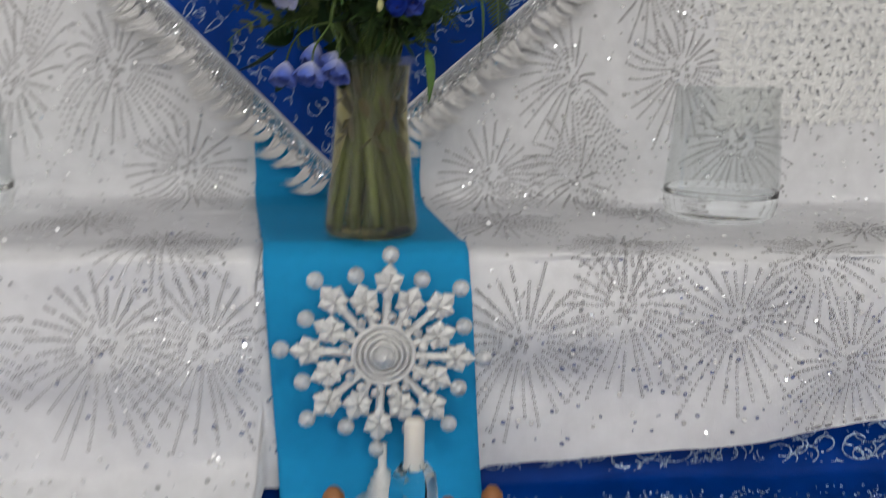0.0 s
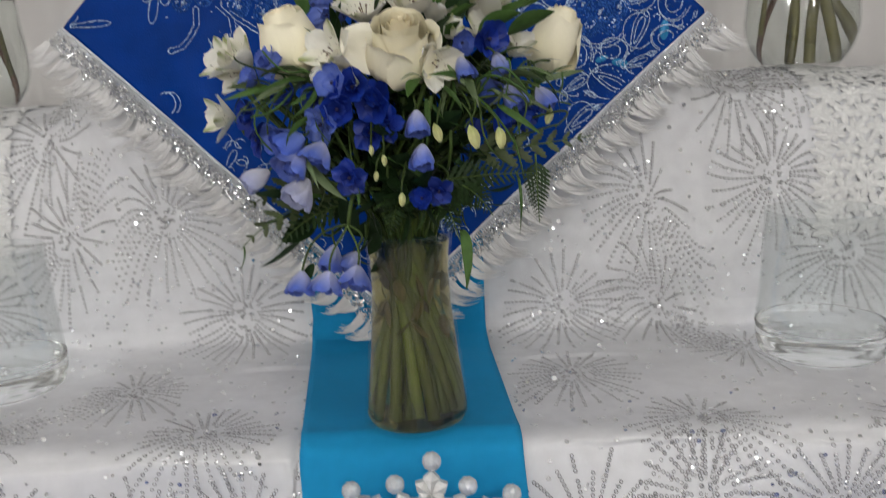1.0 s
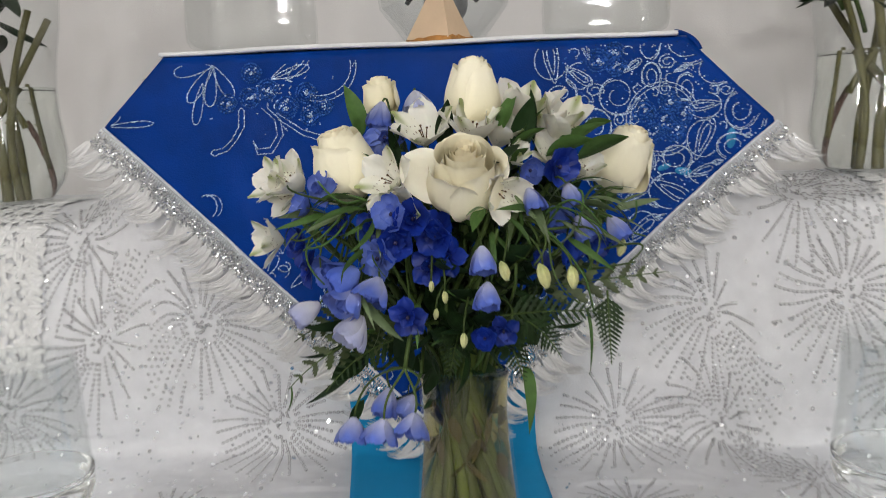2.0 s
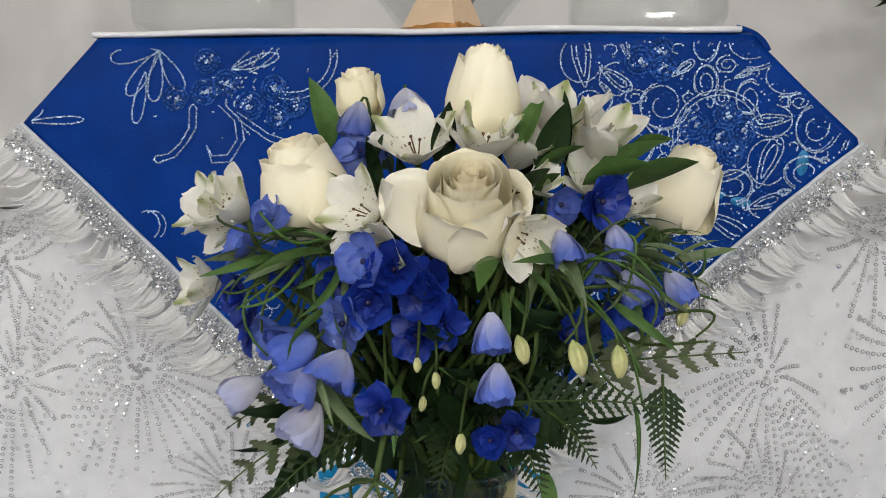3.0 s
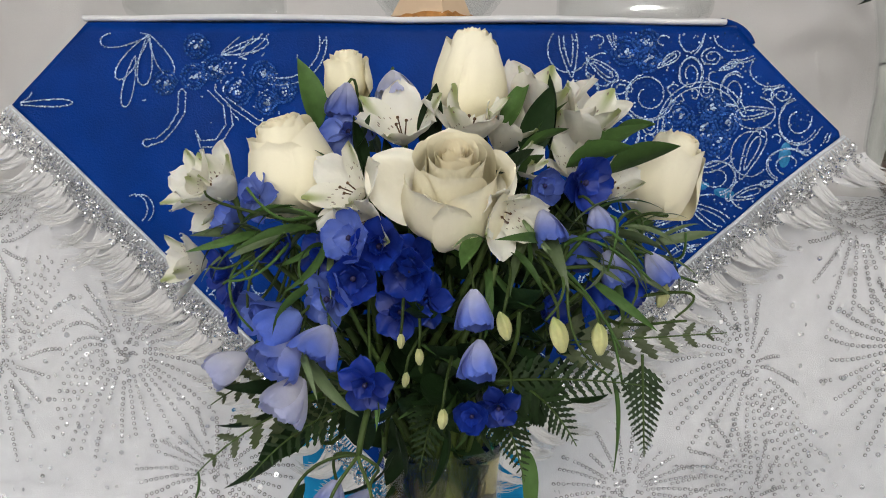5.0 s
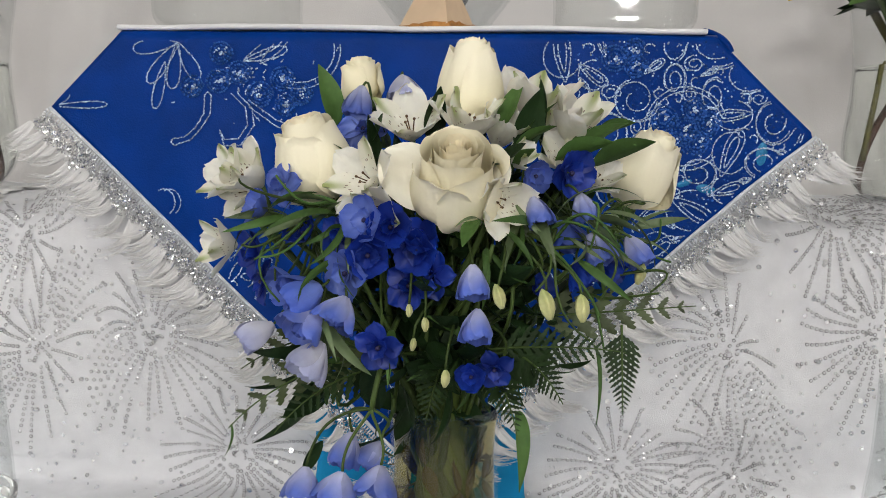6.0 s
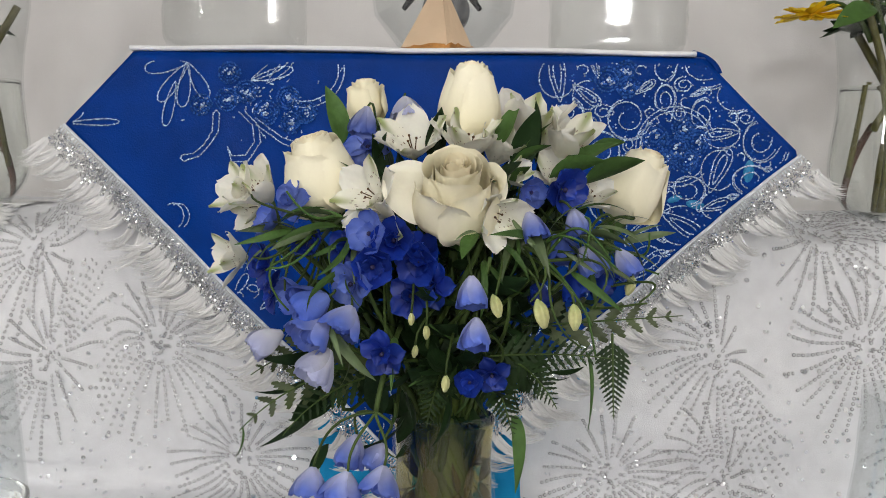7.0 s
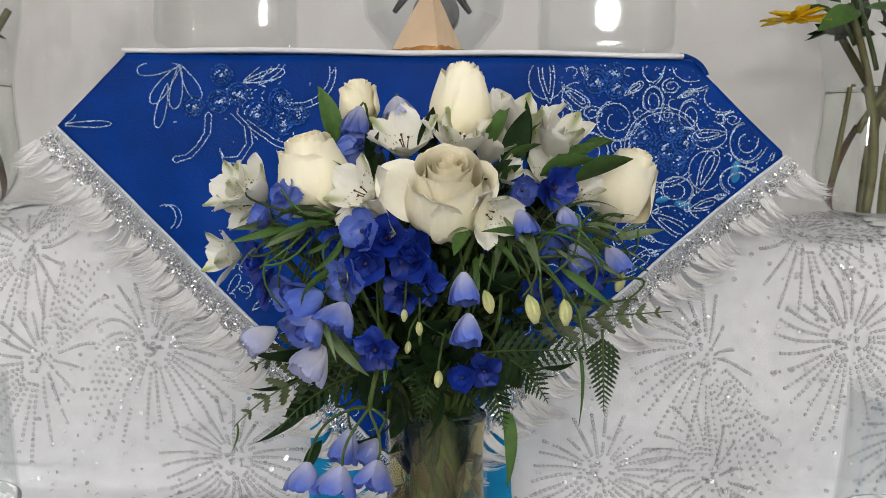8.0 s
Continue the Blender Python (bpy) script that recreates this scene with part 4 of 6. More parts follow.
glass_vessel((0.60, 1.235, 1.042), 0.080, 0.185, "empty clear glass vessel with a thick base on white cloth")
glass_vessel((-0.445, 1.22, 1.042), 0.080, 0.185, "empty clear glass vessel with a thick base on white cloth")


def jar(place, w, d, h, label):
    """A square jar with rounded corners, open on top."""
    ob = thing("glass_jar", place, label, "jar")
    bm = bmesh.new()

    def ring(hw, hd, r, z):
        pts = []
        for cx, cy, a0 in ((hw - r, hd - r, 0), (-hw + r, hd - r, 90), (-hw + r, -hd + r, 180), (hw - r, -hd + r, 270)):
            for k in range(6):
                a = radians(a0 + 18 * k)
                pts.append((cx + r * math.cos(a), cy + r * math.sin(a), z))
        return pts
    rows = [ring(w / 2 - 0.016, d / 2 - 0.016, 0.010, 0), ring(w / 2 - 0.012, d / 2 - 0.012, 0.012, 0), ring(w / 2 - 0.004, d / 2 - 0.004, 0.016, 0.004), ring(w / 2 - 0.001, d / 2 - 0.001, 0.018, 0.010), ring(w / 2, d / 2, 0.018, 0.016), ring(w / 2, d / 2, 0.018, 0.03)]
    rows += [ring(w / 2 + 0.0009 * math.sin(2.1 * k), d / 2 + 0.0011 * math.sin(1.7 * k + w * 90), 0.018, 0.03 + (h - 0.04) * k / 15) for k in range(1, 15)]
    rows += [ring(w / 2, d / 2, 0.018, h - 0.01), ring(w / 2, d / 2, 0.018, h),
            ring(w / 2 - 0.003, d / 2 - 0.003, 0.015, h - 0.001), ring(w / 2 - 0.003, d / 2 - 0.003, 0.015, h - 0.01), ring(w / 2 - 0.003, d / 2 - 0.003, 0.015, 0.03), ring(w / 2 - 0.003, d / 2 - 0.003, 0.015, 0.017), ring(w / 2 - 0.005, d / 2 - 0.005, 0.014, 0.010), ring(w / 2 - 0.012, d / 2 - 0.012, 0.010, 0.005), ring(w / 2 - 0.016, d / 2 - 0.016, 0.008, 0.005)]
    vs = grid(bm, rows, closed=True)
    bm.faces.new(list(reversed(vs[0])))
    bm.faces.new(vs[-1])
    part("glass", bm, M_GLASS_THIN, ob).visible_shadow = False


def tray():
    ob = thing("board", (0.04, 1.44, 1.58), "thin white board with softly rounded edges lying on the top step", "board")
    bm = bmesh.new()
    rows = []
    n = 60
    for (dy, z) in ((0.05, 0.0), (0.0, 0.001), (-0.002, 0.003), (0.0, 0.005), (0.05, 0.006), (0.26, 0.006)):
        rows.append([(-0.320 + 0.640 * k / n, -0.103 + dy + 0.002 * math.sin(k * 0.4), z + 0.0022 * math.sin(math.pi * min(1, abs(k / n - 0.5) * 2.4))) for k in range(n + 1)])
    grid(bm, rows)
    mod = part("panel", bm, M_TRAY, ob).modifiers.new("thick", "SOLIDIFY")
    mod.thickness, mod.offset = 0.0015, 0


tray()
jar((-0.187, 1.45, 1.592), 0.160, 0.12, 0.22, "square clear glass jar with rounded corners on white board")
jar((0.287, 1.45, 1.592), 0.158, 0.12, 0.22, "square clear glass jar with rounded corners on white board")


def cone_ornament():
    ob = thing("cone_ornament", (0.068, 1.372, 1.588), "beige cone ornament with a ragged gilt lower edge", "ornament")
    bm = bmesh.new()
    rows = []
    corners = [(-0.041, 0.006), (0.014, -0.026), (0.042, 0.004), (0.0, 0.026)]
    ring = [(ax + (bx - ax) * k / 7, ay + (by - ay) * k / 7) for (ax, ay), (bx, by) in zip(corners, corners[1:] + corners[:1]) for k in range(7)]
    for i in range(12):
        u = i / 11
        q = 1 - 0.975 * u + 0.03 * math.sin(math.pi * u)
        rows.append([(x * q + 0.004 * u, y * q, 0.003 + 0.076 * u + 0.0006 * math.sin(9 * x * 100 + i)) for x, y in ring])
    vs = grid(bm, rows, closed=True)
    bm.faces.new(vs[-1])
    part("cone", bm, M_CONE, ob, smooth=False)
    bm = bmesh.new()
    rng = random.Random(2)
    rows = []
    for grow, z in ((1.03, -0.006), (1.05, 0.0), (1.02, 0.003)):
        rows.append([((x * grow + rng.gauss(0, 0.0006)), y * grow + rng.gauss(0, 0.0006), z + (rng.random() * 0.004 if z > 0 else 0)) for x, y in ring])
    grid(bm, rows, closed=True)
    part("gilt_edge", bm, M_GILT, ob, "ragged brown gilt edge")


cone_ornament()


def crystal_stand():
    """The glass ornament behind the cone: a clear block, a grey marbled ball and black clips."""
    ob = thing("glass_ornament", (0.072, 1.47, 1.592), "faceted clear glass bowl with a grey marbled ball and black fittings", "ornament")
    bm = bmesh.new()
    lathe(bm, [(0.05, 0.0), (0.088, 0.05), (0.094, 0.10), (0.091, 0.10), (0.084, 0.052), (0.045, 0.006)], 8)
    part("bowl", bm, M_GLASS_WAVY, ob, smooth=False).visible_shadow = False
    bm = bmesh.new()
    bmesh.ops.create_uvsphere(bm, u_segments=28, v_segments=18, radius=0.030, matrix=Matrix.Translation((0.004, -0.02, 0.052)))
    part("ball", bm, M_GREY, ob, "grey marbled ball")
    for s in (-1, 1):
        bm = bmesh.new()
        pts = bezier((s * 0.012, -0.04, 0.09), (s * 0.03, -0.04, 0.08), (s * 0.035, -0.045, 0.065), (s * 0.047, -0.045, 0.05))
        tube(bm, pts, 0.008, 0.003, 8)
        part("clip", bm, M_BLACK, ob, "black clip")


crystal_stand()


# ---- snowflake ornament and the small things before it ----
def snowflake():
    ob = thing("snowflake_ornament", (0.106, 0.955, 0.7515), "silver-white glitter snowflake with crystal tips on a ridged stem", "ornament")
    cz = 0.185
    bm = bmesh.new()
    lathe(bm, [(0.034, 0.0), (0.036, 0.004), (0.030, 0.010), (0.018, 0.014), (0.020, 0.018), (0.014, 0.022), (0.017, 0.027), (0.012, 0.031), (0.014, 0.036), (0.009, 0.040), (0.010, 0.046), (0.005, 0.051), (0.005, 0.080)], 24)
    part("stem", bm, M_SNOW, ob, "ridged white stem and foot")
    bm = bmesh.new()
    for r, w, y in ((0.033, 0.0030, -0.003), (0.026, 0.0022, -0.005), (0.020, 0.0022, -0.006), (0.014, 0.002, -0.007)):
        ring = [[(math.cos(a) * (r + w * math.cos(b)), y + w * math.sin(b), cz + math.sin(a) * (r + w * math.cos(b))) for b in np.linspace(0, 2 * math.pi, 8, endpoint=False)] for a in np.linspace(0, 2 * math.pi, 40)]
        grid(bm, ring, closed=True)
    rows = [[(math.cos(a) * r, y, cz + math.sin(a) * r) for a in np.linspace(0, 2 * math.pi, 32, endpoint=False)] for r, y in ((0.034, 0.004), (0.034, -0.002), (0.012, -0.004), (0.002, -0.004))]
    grid(bm, rows, closed=True)
    part("medallion", bm, M_SNOW, ob, "ringed round medallion")
    for k in range(16):
        a = 2 * math.pi * (k + 0.5) / 16
        bm = bmesh.new()
        bmesh.ops.create_icosphere(bm, subdivisions=1, radius=0.0062, matrix=Matrix.Translation((0.044 * math.cos(a), -0.004, cz + 0.044 * math.sin(a))))
        part("bead", bm, M_CRYSTAL if k % 2 else M_SNOW, ob, smooth=False)
    bm = bmesh.new()
    bmesh.ops.create_icosphere(bm, subdivisions=2, radius=0.0135, matrix=Matrix.Translation((0, -0.010, cz)))
    part("crystal", bm, M_CRYSTAL, ob, "clear centre crystal", smooth=False)
    for k in range(16):
        a = math.pi / 2 + math.pi * 2 * k / 16 - 0.06
        reach = 0.106 if k % 2 == 0 else 0.088
        c, s = math.cos(a), math.sin(a)

        def at(u, v, y=0.0):
            return Vector((c * u - s * v, y, cz + s * u + c * v))
        bm = bmesh.new()
        tube(bm, [at(0.03, 0), at(reach - 0.008, 0)], 0.0052, 0.0040, 6)
        # a flake of pointed lobes, ridged along each lobe
        mid = reach - 0.026
        for turn, l, w in ((0, 0.022, 0.0082), (62, 0.018, 0.0075), (-62, 0.018, 0.0075), (125, 0.0155, 0.007), (-125, 0.0155, 0.007), (180, 0.022, 0.006)):
            cu, su = math.cos(radians(turn)), math.sin(radians(turn))
            tip, left_c, right_c, heart = (cu * l, su * l), (cu * l * 0.62 - su * w, su * l * 0.62 + cu * w), (cu * l * 0.62 + su * w, su * l * 0.62 - cu * w), (0, 0)
            corners = [bm.verts.new(at(mid + p[0], p[1], y)) for y in (0.0035, -0.0035) for p in (heart, right_c, tip, left_c)]
            ridge = [bm.verts.new(at(mid + cu * l * g, su * l * g, -0.0075)) for g in (0.05, 0.6)]
            for x, y in ((0, 1), (1, 2), (2, 3), (3, 0)):
                bm.faces.new((corners[x], corners[y], corners[4 + y], corners[4 + x]))
            bm.faces.new((corners[4], corners[5], ridge[1], ridge[0]))
            bm.faces.new((corners[5], corners[6], ridge[1]))
            bm.faces.new((corners[6], corners[7], ridge[1]))
            bm.faces.new((corners[7], corners[4], ridge[0], ridge[1]))
            bm.faces.new((corners[3], corners[2], corners[1], corners[0]))
        bmesh.ops.remove_doubles(bm, verts=bm.verts, dist=0.00002)
        arm = part("arm", bm, M_SNOW, ob, smooth=False)
        bm = bmesh.new()
        bmesh.ops.create_icosphere(bm, subdivisions=2, radius=0.0098, matrix=Matrix.Translation(at(reach + 0.005, 0)))
        part("crystal", bm, M_CRYSTAL, arm, "clear crystal tip", smooth=False)


snowflake()


def candle():
    ob = thing("candle_holder", (0.138, 0.915, 0.7515), "clear glass candle holder on the lowest step", "candle holder")
    bm = bmesh.new()
    lathe(bm, [(0.024, 0.0), (0.027, 0.004), (0.027, 0.04), (0.024, 0.062), (0.014, 0.076), (0.0115, 0.076), (0.0115, 0.068)], 6)
    part("glass", bm, M_GLASS, ob, smooth=False).visible_shadow = False
    bm = bmesh.new()
    lathe(bm, [(0.0105, 0.0), (0.011, 0.002), (0.011, 0.052), (0.009, 0.056), (0.002, 0.057)], 20)
    c = tagged(part("candle", bm, M_CANDLE), "short white wax candle in the glass holder", "candle")
    c.location = (0.138, 0.915, 0.8205)


candle()
for x, y, r in ((0.052, 0.915, 0.0125), (0.225, 0.915, 0.0125), (0.172, 0.885, 0.0115)):
    ob = thing("wooden_knob", (x, y, 0.7515 if x < 0.2 else 0.747), "small rounded brown wooden ornament on the blue cloth", "ornament", "wooden ornaments")
    bm = bmesh.new()
    lathe(bm, [(r * 0.7, 0), (r * 0.8, 0.004), (r * 0.55, 0.018), (r * 0.6, 0.022), (r, 0.031), (r * 0.95, 0.040), (r * 0.5, 0.048), (0.001, 0.049)], 20)
    part("body", bm, M_WOOD, ob)


# ---- the bouquet ----
NECK = VASE + Vector((0, 0, 0.205))
frng = random.Random(11)


def stem_points(top, rng=frng, foot=True):
    """A stem from a bloom down through the neck to the vase's floor."""
    top = Vector(top)
    a = rng.random() * 6.28
    neck = NECK + Vector((0.026 * math.cos(a), 0.026 * math.sin(a), rng.uniform(-0.01, 0.01)))
    spread = rng.uniform(0.030, 0.046)
    low = VASE + Vector((-spread * math.cos(a + 0.4), -spread * math.sin(a + 0.4), 0.018 + rng.random() * 0.012))
    pts = bezier(top, top + Vector((0, 0, -0.05)), neck + (neck - low) * 0.35, neck, 8)
    if foot:
        pts += bezier(neck, neck + (low - neck) * 0.3, low + (neck - low) * 0.3, low, 6)[1:]
    return pts


def rose_petal(h, phi, half, belly, top, lip, point, fall, rng):
    """A petal wrapped round the z axis: swells to the belly, ends at radius top, its lip rolled out."""
    bm = bmesh.new()
    rows = []
    ph = rng.random() * 6
    lean = rng.uniform(-0.05, 0.05)
    for i in range(13):
        t = i / 12
        row = []
        for k in range(17):
            v = 2 * k / 16 - 1
            crest = 1 - 0.05 * v * v - fall * abs(v) ** 5 + lean * v + point * max(0.0, 1 - abs(v - lean * 4) / 0.30) ** 1.5 + 0.010 * math.sin(v * 5 + ph) + 0.006 * math.sin(v * 13 + 2 * ph)
            q = min(1, t / 0.40)
            rr = belly * (0.18 + 0.82 * math.sin(q * math.pi / 2))
            if t > 0.40:
                rr = belly + (top - belly) * ((t - 0.40) / 0.60) ** 1.8
            roll = max(0, (t - 0.76) / 0.24) ** 2
            out = lip * roll * (1 - 0.35 * v * v) * (1 + 0.35 * math.sin(v * 3 + ph))
            rr = rr * (1 - 0.085 * v) + out + 0.03 * belly * max(0, abs(v) - 0.75) * 4 * t + 0.0007 * math.sin(v * 6 + ph + t * 3) * t
            a = phi + v * half * (0.35 + 0.65 * math.sin(min(1, t * 1.5 + 0.1) * math.pi / 2))
            row.append((rr * math.cos(a), rr * math.sin(a), h * crest * t - 0.62 * out))
        rows.append(row)
    grid(bm, rows)
    for f in bm.faces:
        f.smooth = True
    return bm


def rose(place, direction, r, h, label, openness=1.0, petals=20, seed=0, stem=True):
    """A bloom whose middle is at place."""
    rng = random.Random(seed)
    d = Vector(direction).normalized()
    base = Vector(place) - d * h * 0.5
    ob = thing("rose", base, label, "rose", "roses in the vase")
    q = aim((0, 0, 0), d)
    start = rng.random() * 6
    for k in range(petals):
        f = k / (petals - 1)
        phi = start + k * 2.39996
        e = max(0, (f - 0.66) / 0.34)
        top = r * (0.03 + (0.38 + 0.36 * openness) * f + 0.10 * openness * e)
        belly = r * (0.20 + 0.80 * f ** 0.85) * (1 - openness ** 2) + ((top * 0.93 + 0.04 * r) * (1 - e) + r * e) * openness ** 2
        hh = h * (1.01 + 0.01 * math.sin(math.pi * min(1, f / 0.5)) - 0.03 * f - e * (0.04 + 0.10 * openness) + rng.uniform(-0.008, 0.008))
        lip = r * (0.05 + 0.15 * e) * (0.45 + 0.55 * openness)
        bm = rose_petal(hh, phi, 2.1 - 1.05 * f, belly, top, lip, 0.05 * e, 0.09 + 0.17 * f, rng)
        part("petal", bm, M_ROSE_HEART if f < 0.40 else M_ROSE, ob, m=q)
    bm = bmesh.new()
    for k in range(5):
        a = 2 * math.pi * k / 5
        rows = []
        for i in range(6):
            u = i / 5
            w = 0.006 * (1 - u) + 0.0003
            rr, z = r * 0.25 + 0.022 * u * 0.9, -0.002 - 0.010 * u + 0.02 * u * u
            rows.append([(rr * math.cos(a) - w * v * math.sin(a), rr * math.sin(a) + w * v * math.cos(a), z) for v in (-1, 0, 1)])
        grid(bm, rows)
    lathe(bm, [(0.003, -0.014), (0.008, -0.010), (0.010, -0.003), (0.008, 0.004)], 12)
    part("calyx", bm, M_LEAF_MID, ob, "green calyx", m=q)
    if stem:
        bm = bmesh.new()
        pts = [p - base for p in stem_points(base - d * 0.012)]
        tube(bm, pts, 0.0042, 0.0042, 8)
        part("stem", bm, M_STEM, ob, "green stem")
    return ob


BIG_ROSE = rose((0.104, 0.990, 1.437), (0.03, -0.64, 0.77), 0.0325, 0.073, "large open cream-white rose, the foremost of the bouquet", 1.0, 24, 3)
rose((-0.004, 1.03, 1.450), (-0.28, -0.22, 0.95), 0.033, 0.068, "cream-white rose half open among blue blooms", 0.6, 20, 5)
rose((0.112, 1.07, 1.510), (0.05, -0.1, 1), 0.028, 0.070, "tall cream-white rosebud at the top of the bouquet", 0.4, 18, 7)
rose((0.257, 1.11, 1.443), (0.38, -0.22, 0.9), 0.030, 0.070, "cream-white rose half open with a pointed petal", 0.5, 18, 9)
rose((0.024, 1.085, 1.512), (-0.1, -0.1, 1), 0.0175, 0.039, "small white rosebud behind the blue blooms", 0.8, 16, 12)

def set_petals(parent, mesh, count, radius, opening, q, tilt=0.0, rng=frng, spread=0.12, names="petal", a0=0.0):
    """Petals of one mesh set round the z axis of q; opening: degrees from the axis."""
    for k in range(count):
        a = a0 + 2 * math.pi * k / count + rng.uniform(-spread, spread)
        o = radians(90 - opening + rng.uniform(-8, 8))
        m = q @ Matrix.Rotation(a, 4, "Z") @ Matrix.Translation((0, radius, tilt)) @ Matrix.Rotation(o, 4, "X")
        part(names, mesh, None, parent, m=m)


def guard_mesh(length, width, seed):
    """A round, shallow petal along y, its rim rolled back."""
    rng = random.Random(seed)
    ph = rng.random() * 6
    bm = bmesh.new()
    rows = []
    for i in range(13):
        u = i / 12
        w = 0.5 * width * max(0.16, max(0.0, 1 - abs((u - 0.52) / 0.50) ** 2.5)) ** 0.45 if i < 12 else 0.20 * width
        row = []
        for k in range(13):
            v = 2 * k / 12 - 1
            d = min(1.3, math.hypot(v, (u - 0.5) * 2))
            z = 0.009 * d * d - 0.024 * max(0, d - 0.80) + 0.0012 * math.sin(v * 5 + ph + 5 * u)
            row.append((v * w, length * (u - 0.05 * v * v * u), z))
        rows.append(row)
    grid(bm, rows)
    for f in bm.faces:
        f.smooth = True
    data = bpy.data.meshes.new("petal")
    bm.to_mesh(data)
    bm.free()
    data.materials.append(M_ROSE_OUTER)
    return data


GUARD = guard_mesh(0.060, 0.050, 3)


def guard_petal(host, base, direction, roll, scale):
    d = Vector(direction).normalized()
    x = d.cross(Vector((0, -1, 0.2))).normalized()
    z = x.cross(d)
    m = Matrix((x, d, z)).transposed().to_4x4()
    part("petal", GUARD, None, host, m=Matrix.Translation(Vector(base) - Vector(host.location)) @ m @ Matrix.Rotation(roll, 4, "Y") @ Matrix.Scale(scale, 4))


guard_petal(BIG_ROSE, (0.094, 1.000, 1.423), (-0.80, -0.02, 0.62), 0.25, 0.92)
guard_petal(BIG_ROSE, (0.110, 1.000, 1.410), (0.38, 0.1, 0.9), -0.5, 0.95)


# ---- delphinium stalks ----
def delph_meshes(mat):
    """Open petals in two shapes, and a flaring bell petal."""
    return [petal_mesh("petal", mat, 0.0205, 0.0195, 0.45, 0.40, 0.0009, 0.03, 8, 8, 0.3, 1), petal_mesh("petal", mat, 0.0195, 0.0180, -0.25, 0.35, 0.0011, 0.02, 8, 8, 0.3, 2),
            petal_mesh("petal", mat, 0.0265, 0.0185, 0.62, 0.55, 0.0009, 0.03, 8, 8, 0.3, 3)]


LIGHT, MID, DEEP, PALE = delph_meshes(M_DELPH_LIGHT), delph_meshes(M_DELPH_MID), delph_meshes(M_DELPH_DEEP), delph_meshes(M_DELPH_PALE)


def floret(stalk, place, direction, meshes, opening=55, scale=1.0, joint=None, rng=frng):
    """One bloom on its thread of a stalk."""
    o = Vector(stalk.location)
    d = Vector(direction).normalized()
    base = Vector(place) - d * 0.010 * scale - o
    bm = bmesh.new()
    bmesh.ops.create_icosphere(bm, subdivisions=1, radius=0.0019 * scale, matrix=Matrix.Translation(base + d * 0.004 * scale))
    deep = meshes is DEEP or meshes is MID
    bloom = part("bloom", bm, M_DARK_EYE if deep else M_PALE_EYE, stalk, "deep blue delphinium bloom" if deep else "light blue delphinium bloom with a pale eye")
    q = aim(base, d, rng.random() * 6, scale if opening < 49 else scale * 0.86)
    if opening < 49:
        set_petals(bloom, meshes[2], 5, 0.0025, opening * 1.3, q, rng=rng, spread=0.2)
        set_petals(bloom, meshes[2], 4, 0.0015, opening * 0.85, q @ Matrix.Diagonal((0.82, 0.82, 0.82, 1)), rng=rng, a0=0.6)
    else:
        set_petals(bloom, meshes[rng.randrange(2)], 5, 0.002, min(84, opening + 16), q, rng=rng, spread=0.2)
        set_petals(bloom, meshes[rng.randrange(2)], 4, 0.001, opening * 0.62, q @ Matrix.Diagonal((0.66, 0.66, 0.66, 1)), rng=rng, a0=0.6, spread=0.3)
    if joint is not None:
        j = Vector(joint) - o
        bm = bmesh.new()
        back = base - d * 0.018
        tube(bm, bezier(base, back + Vector((rng.gauss(0, 0.006), 0, 0)), j + (back - j) * 0.3 + Vector((rng.gauss(0, 0.012), rng.gauss(0, 0.006), rng.gauss(-0.004, 0.008))), j, 9), 0.0010, 0.0012, 5)
        part("thread", bm, M_STEM, bloom, "thin green flower stalk")
    return bloom


def stalk(joint, label, blooms, meshes, root=None):
    ob = thing("delphinium", joint, label, "delphinium", "delphiniums in the vase")
    if root:
        bm = bmesh.new()
        up = Vector(root) - ob.location
        tube(bm, bezier((0, 0, 0), (0.002, -0.004, up.z * 0.4), up * 0.8 + Vector((0, -0.012, 0.008)), up, 8), 0.0019, 0.0022, 6)
        part("stem", bm, M_STEM, ob, "green stem")
    else:
        bm = bmesh.new()
        tube(bm, [p - ob.location for p in stem_points(Vector(joint))], 0.0024, 0.0036, 6)
        part("stem", bm, M_STEM, ob, "green stem")
    for (x, y, z), opening, scale, m in blooms:
        p = Vector((x, y, z))
        d = p - Vector((0.10, 1.10, 1.37))
        d = Vector((d.x * 0.8, d.y * 0.5 - 0.06, d.z * 0.4 + 0.01)) + Vector((frng.gauss(0, 0.035), frng.gauss(0, 0.02), frng.gauss(0, 0.03)))
        if opening < 49:
            d = Vector((d.x * 0.6 + frng.gauss(0, 0.03), -0.04, -0.08 + frng.gauss(0, 0.02)))
        floret(ob, p, d, m, opening, scale, joint)
    return ob


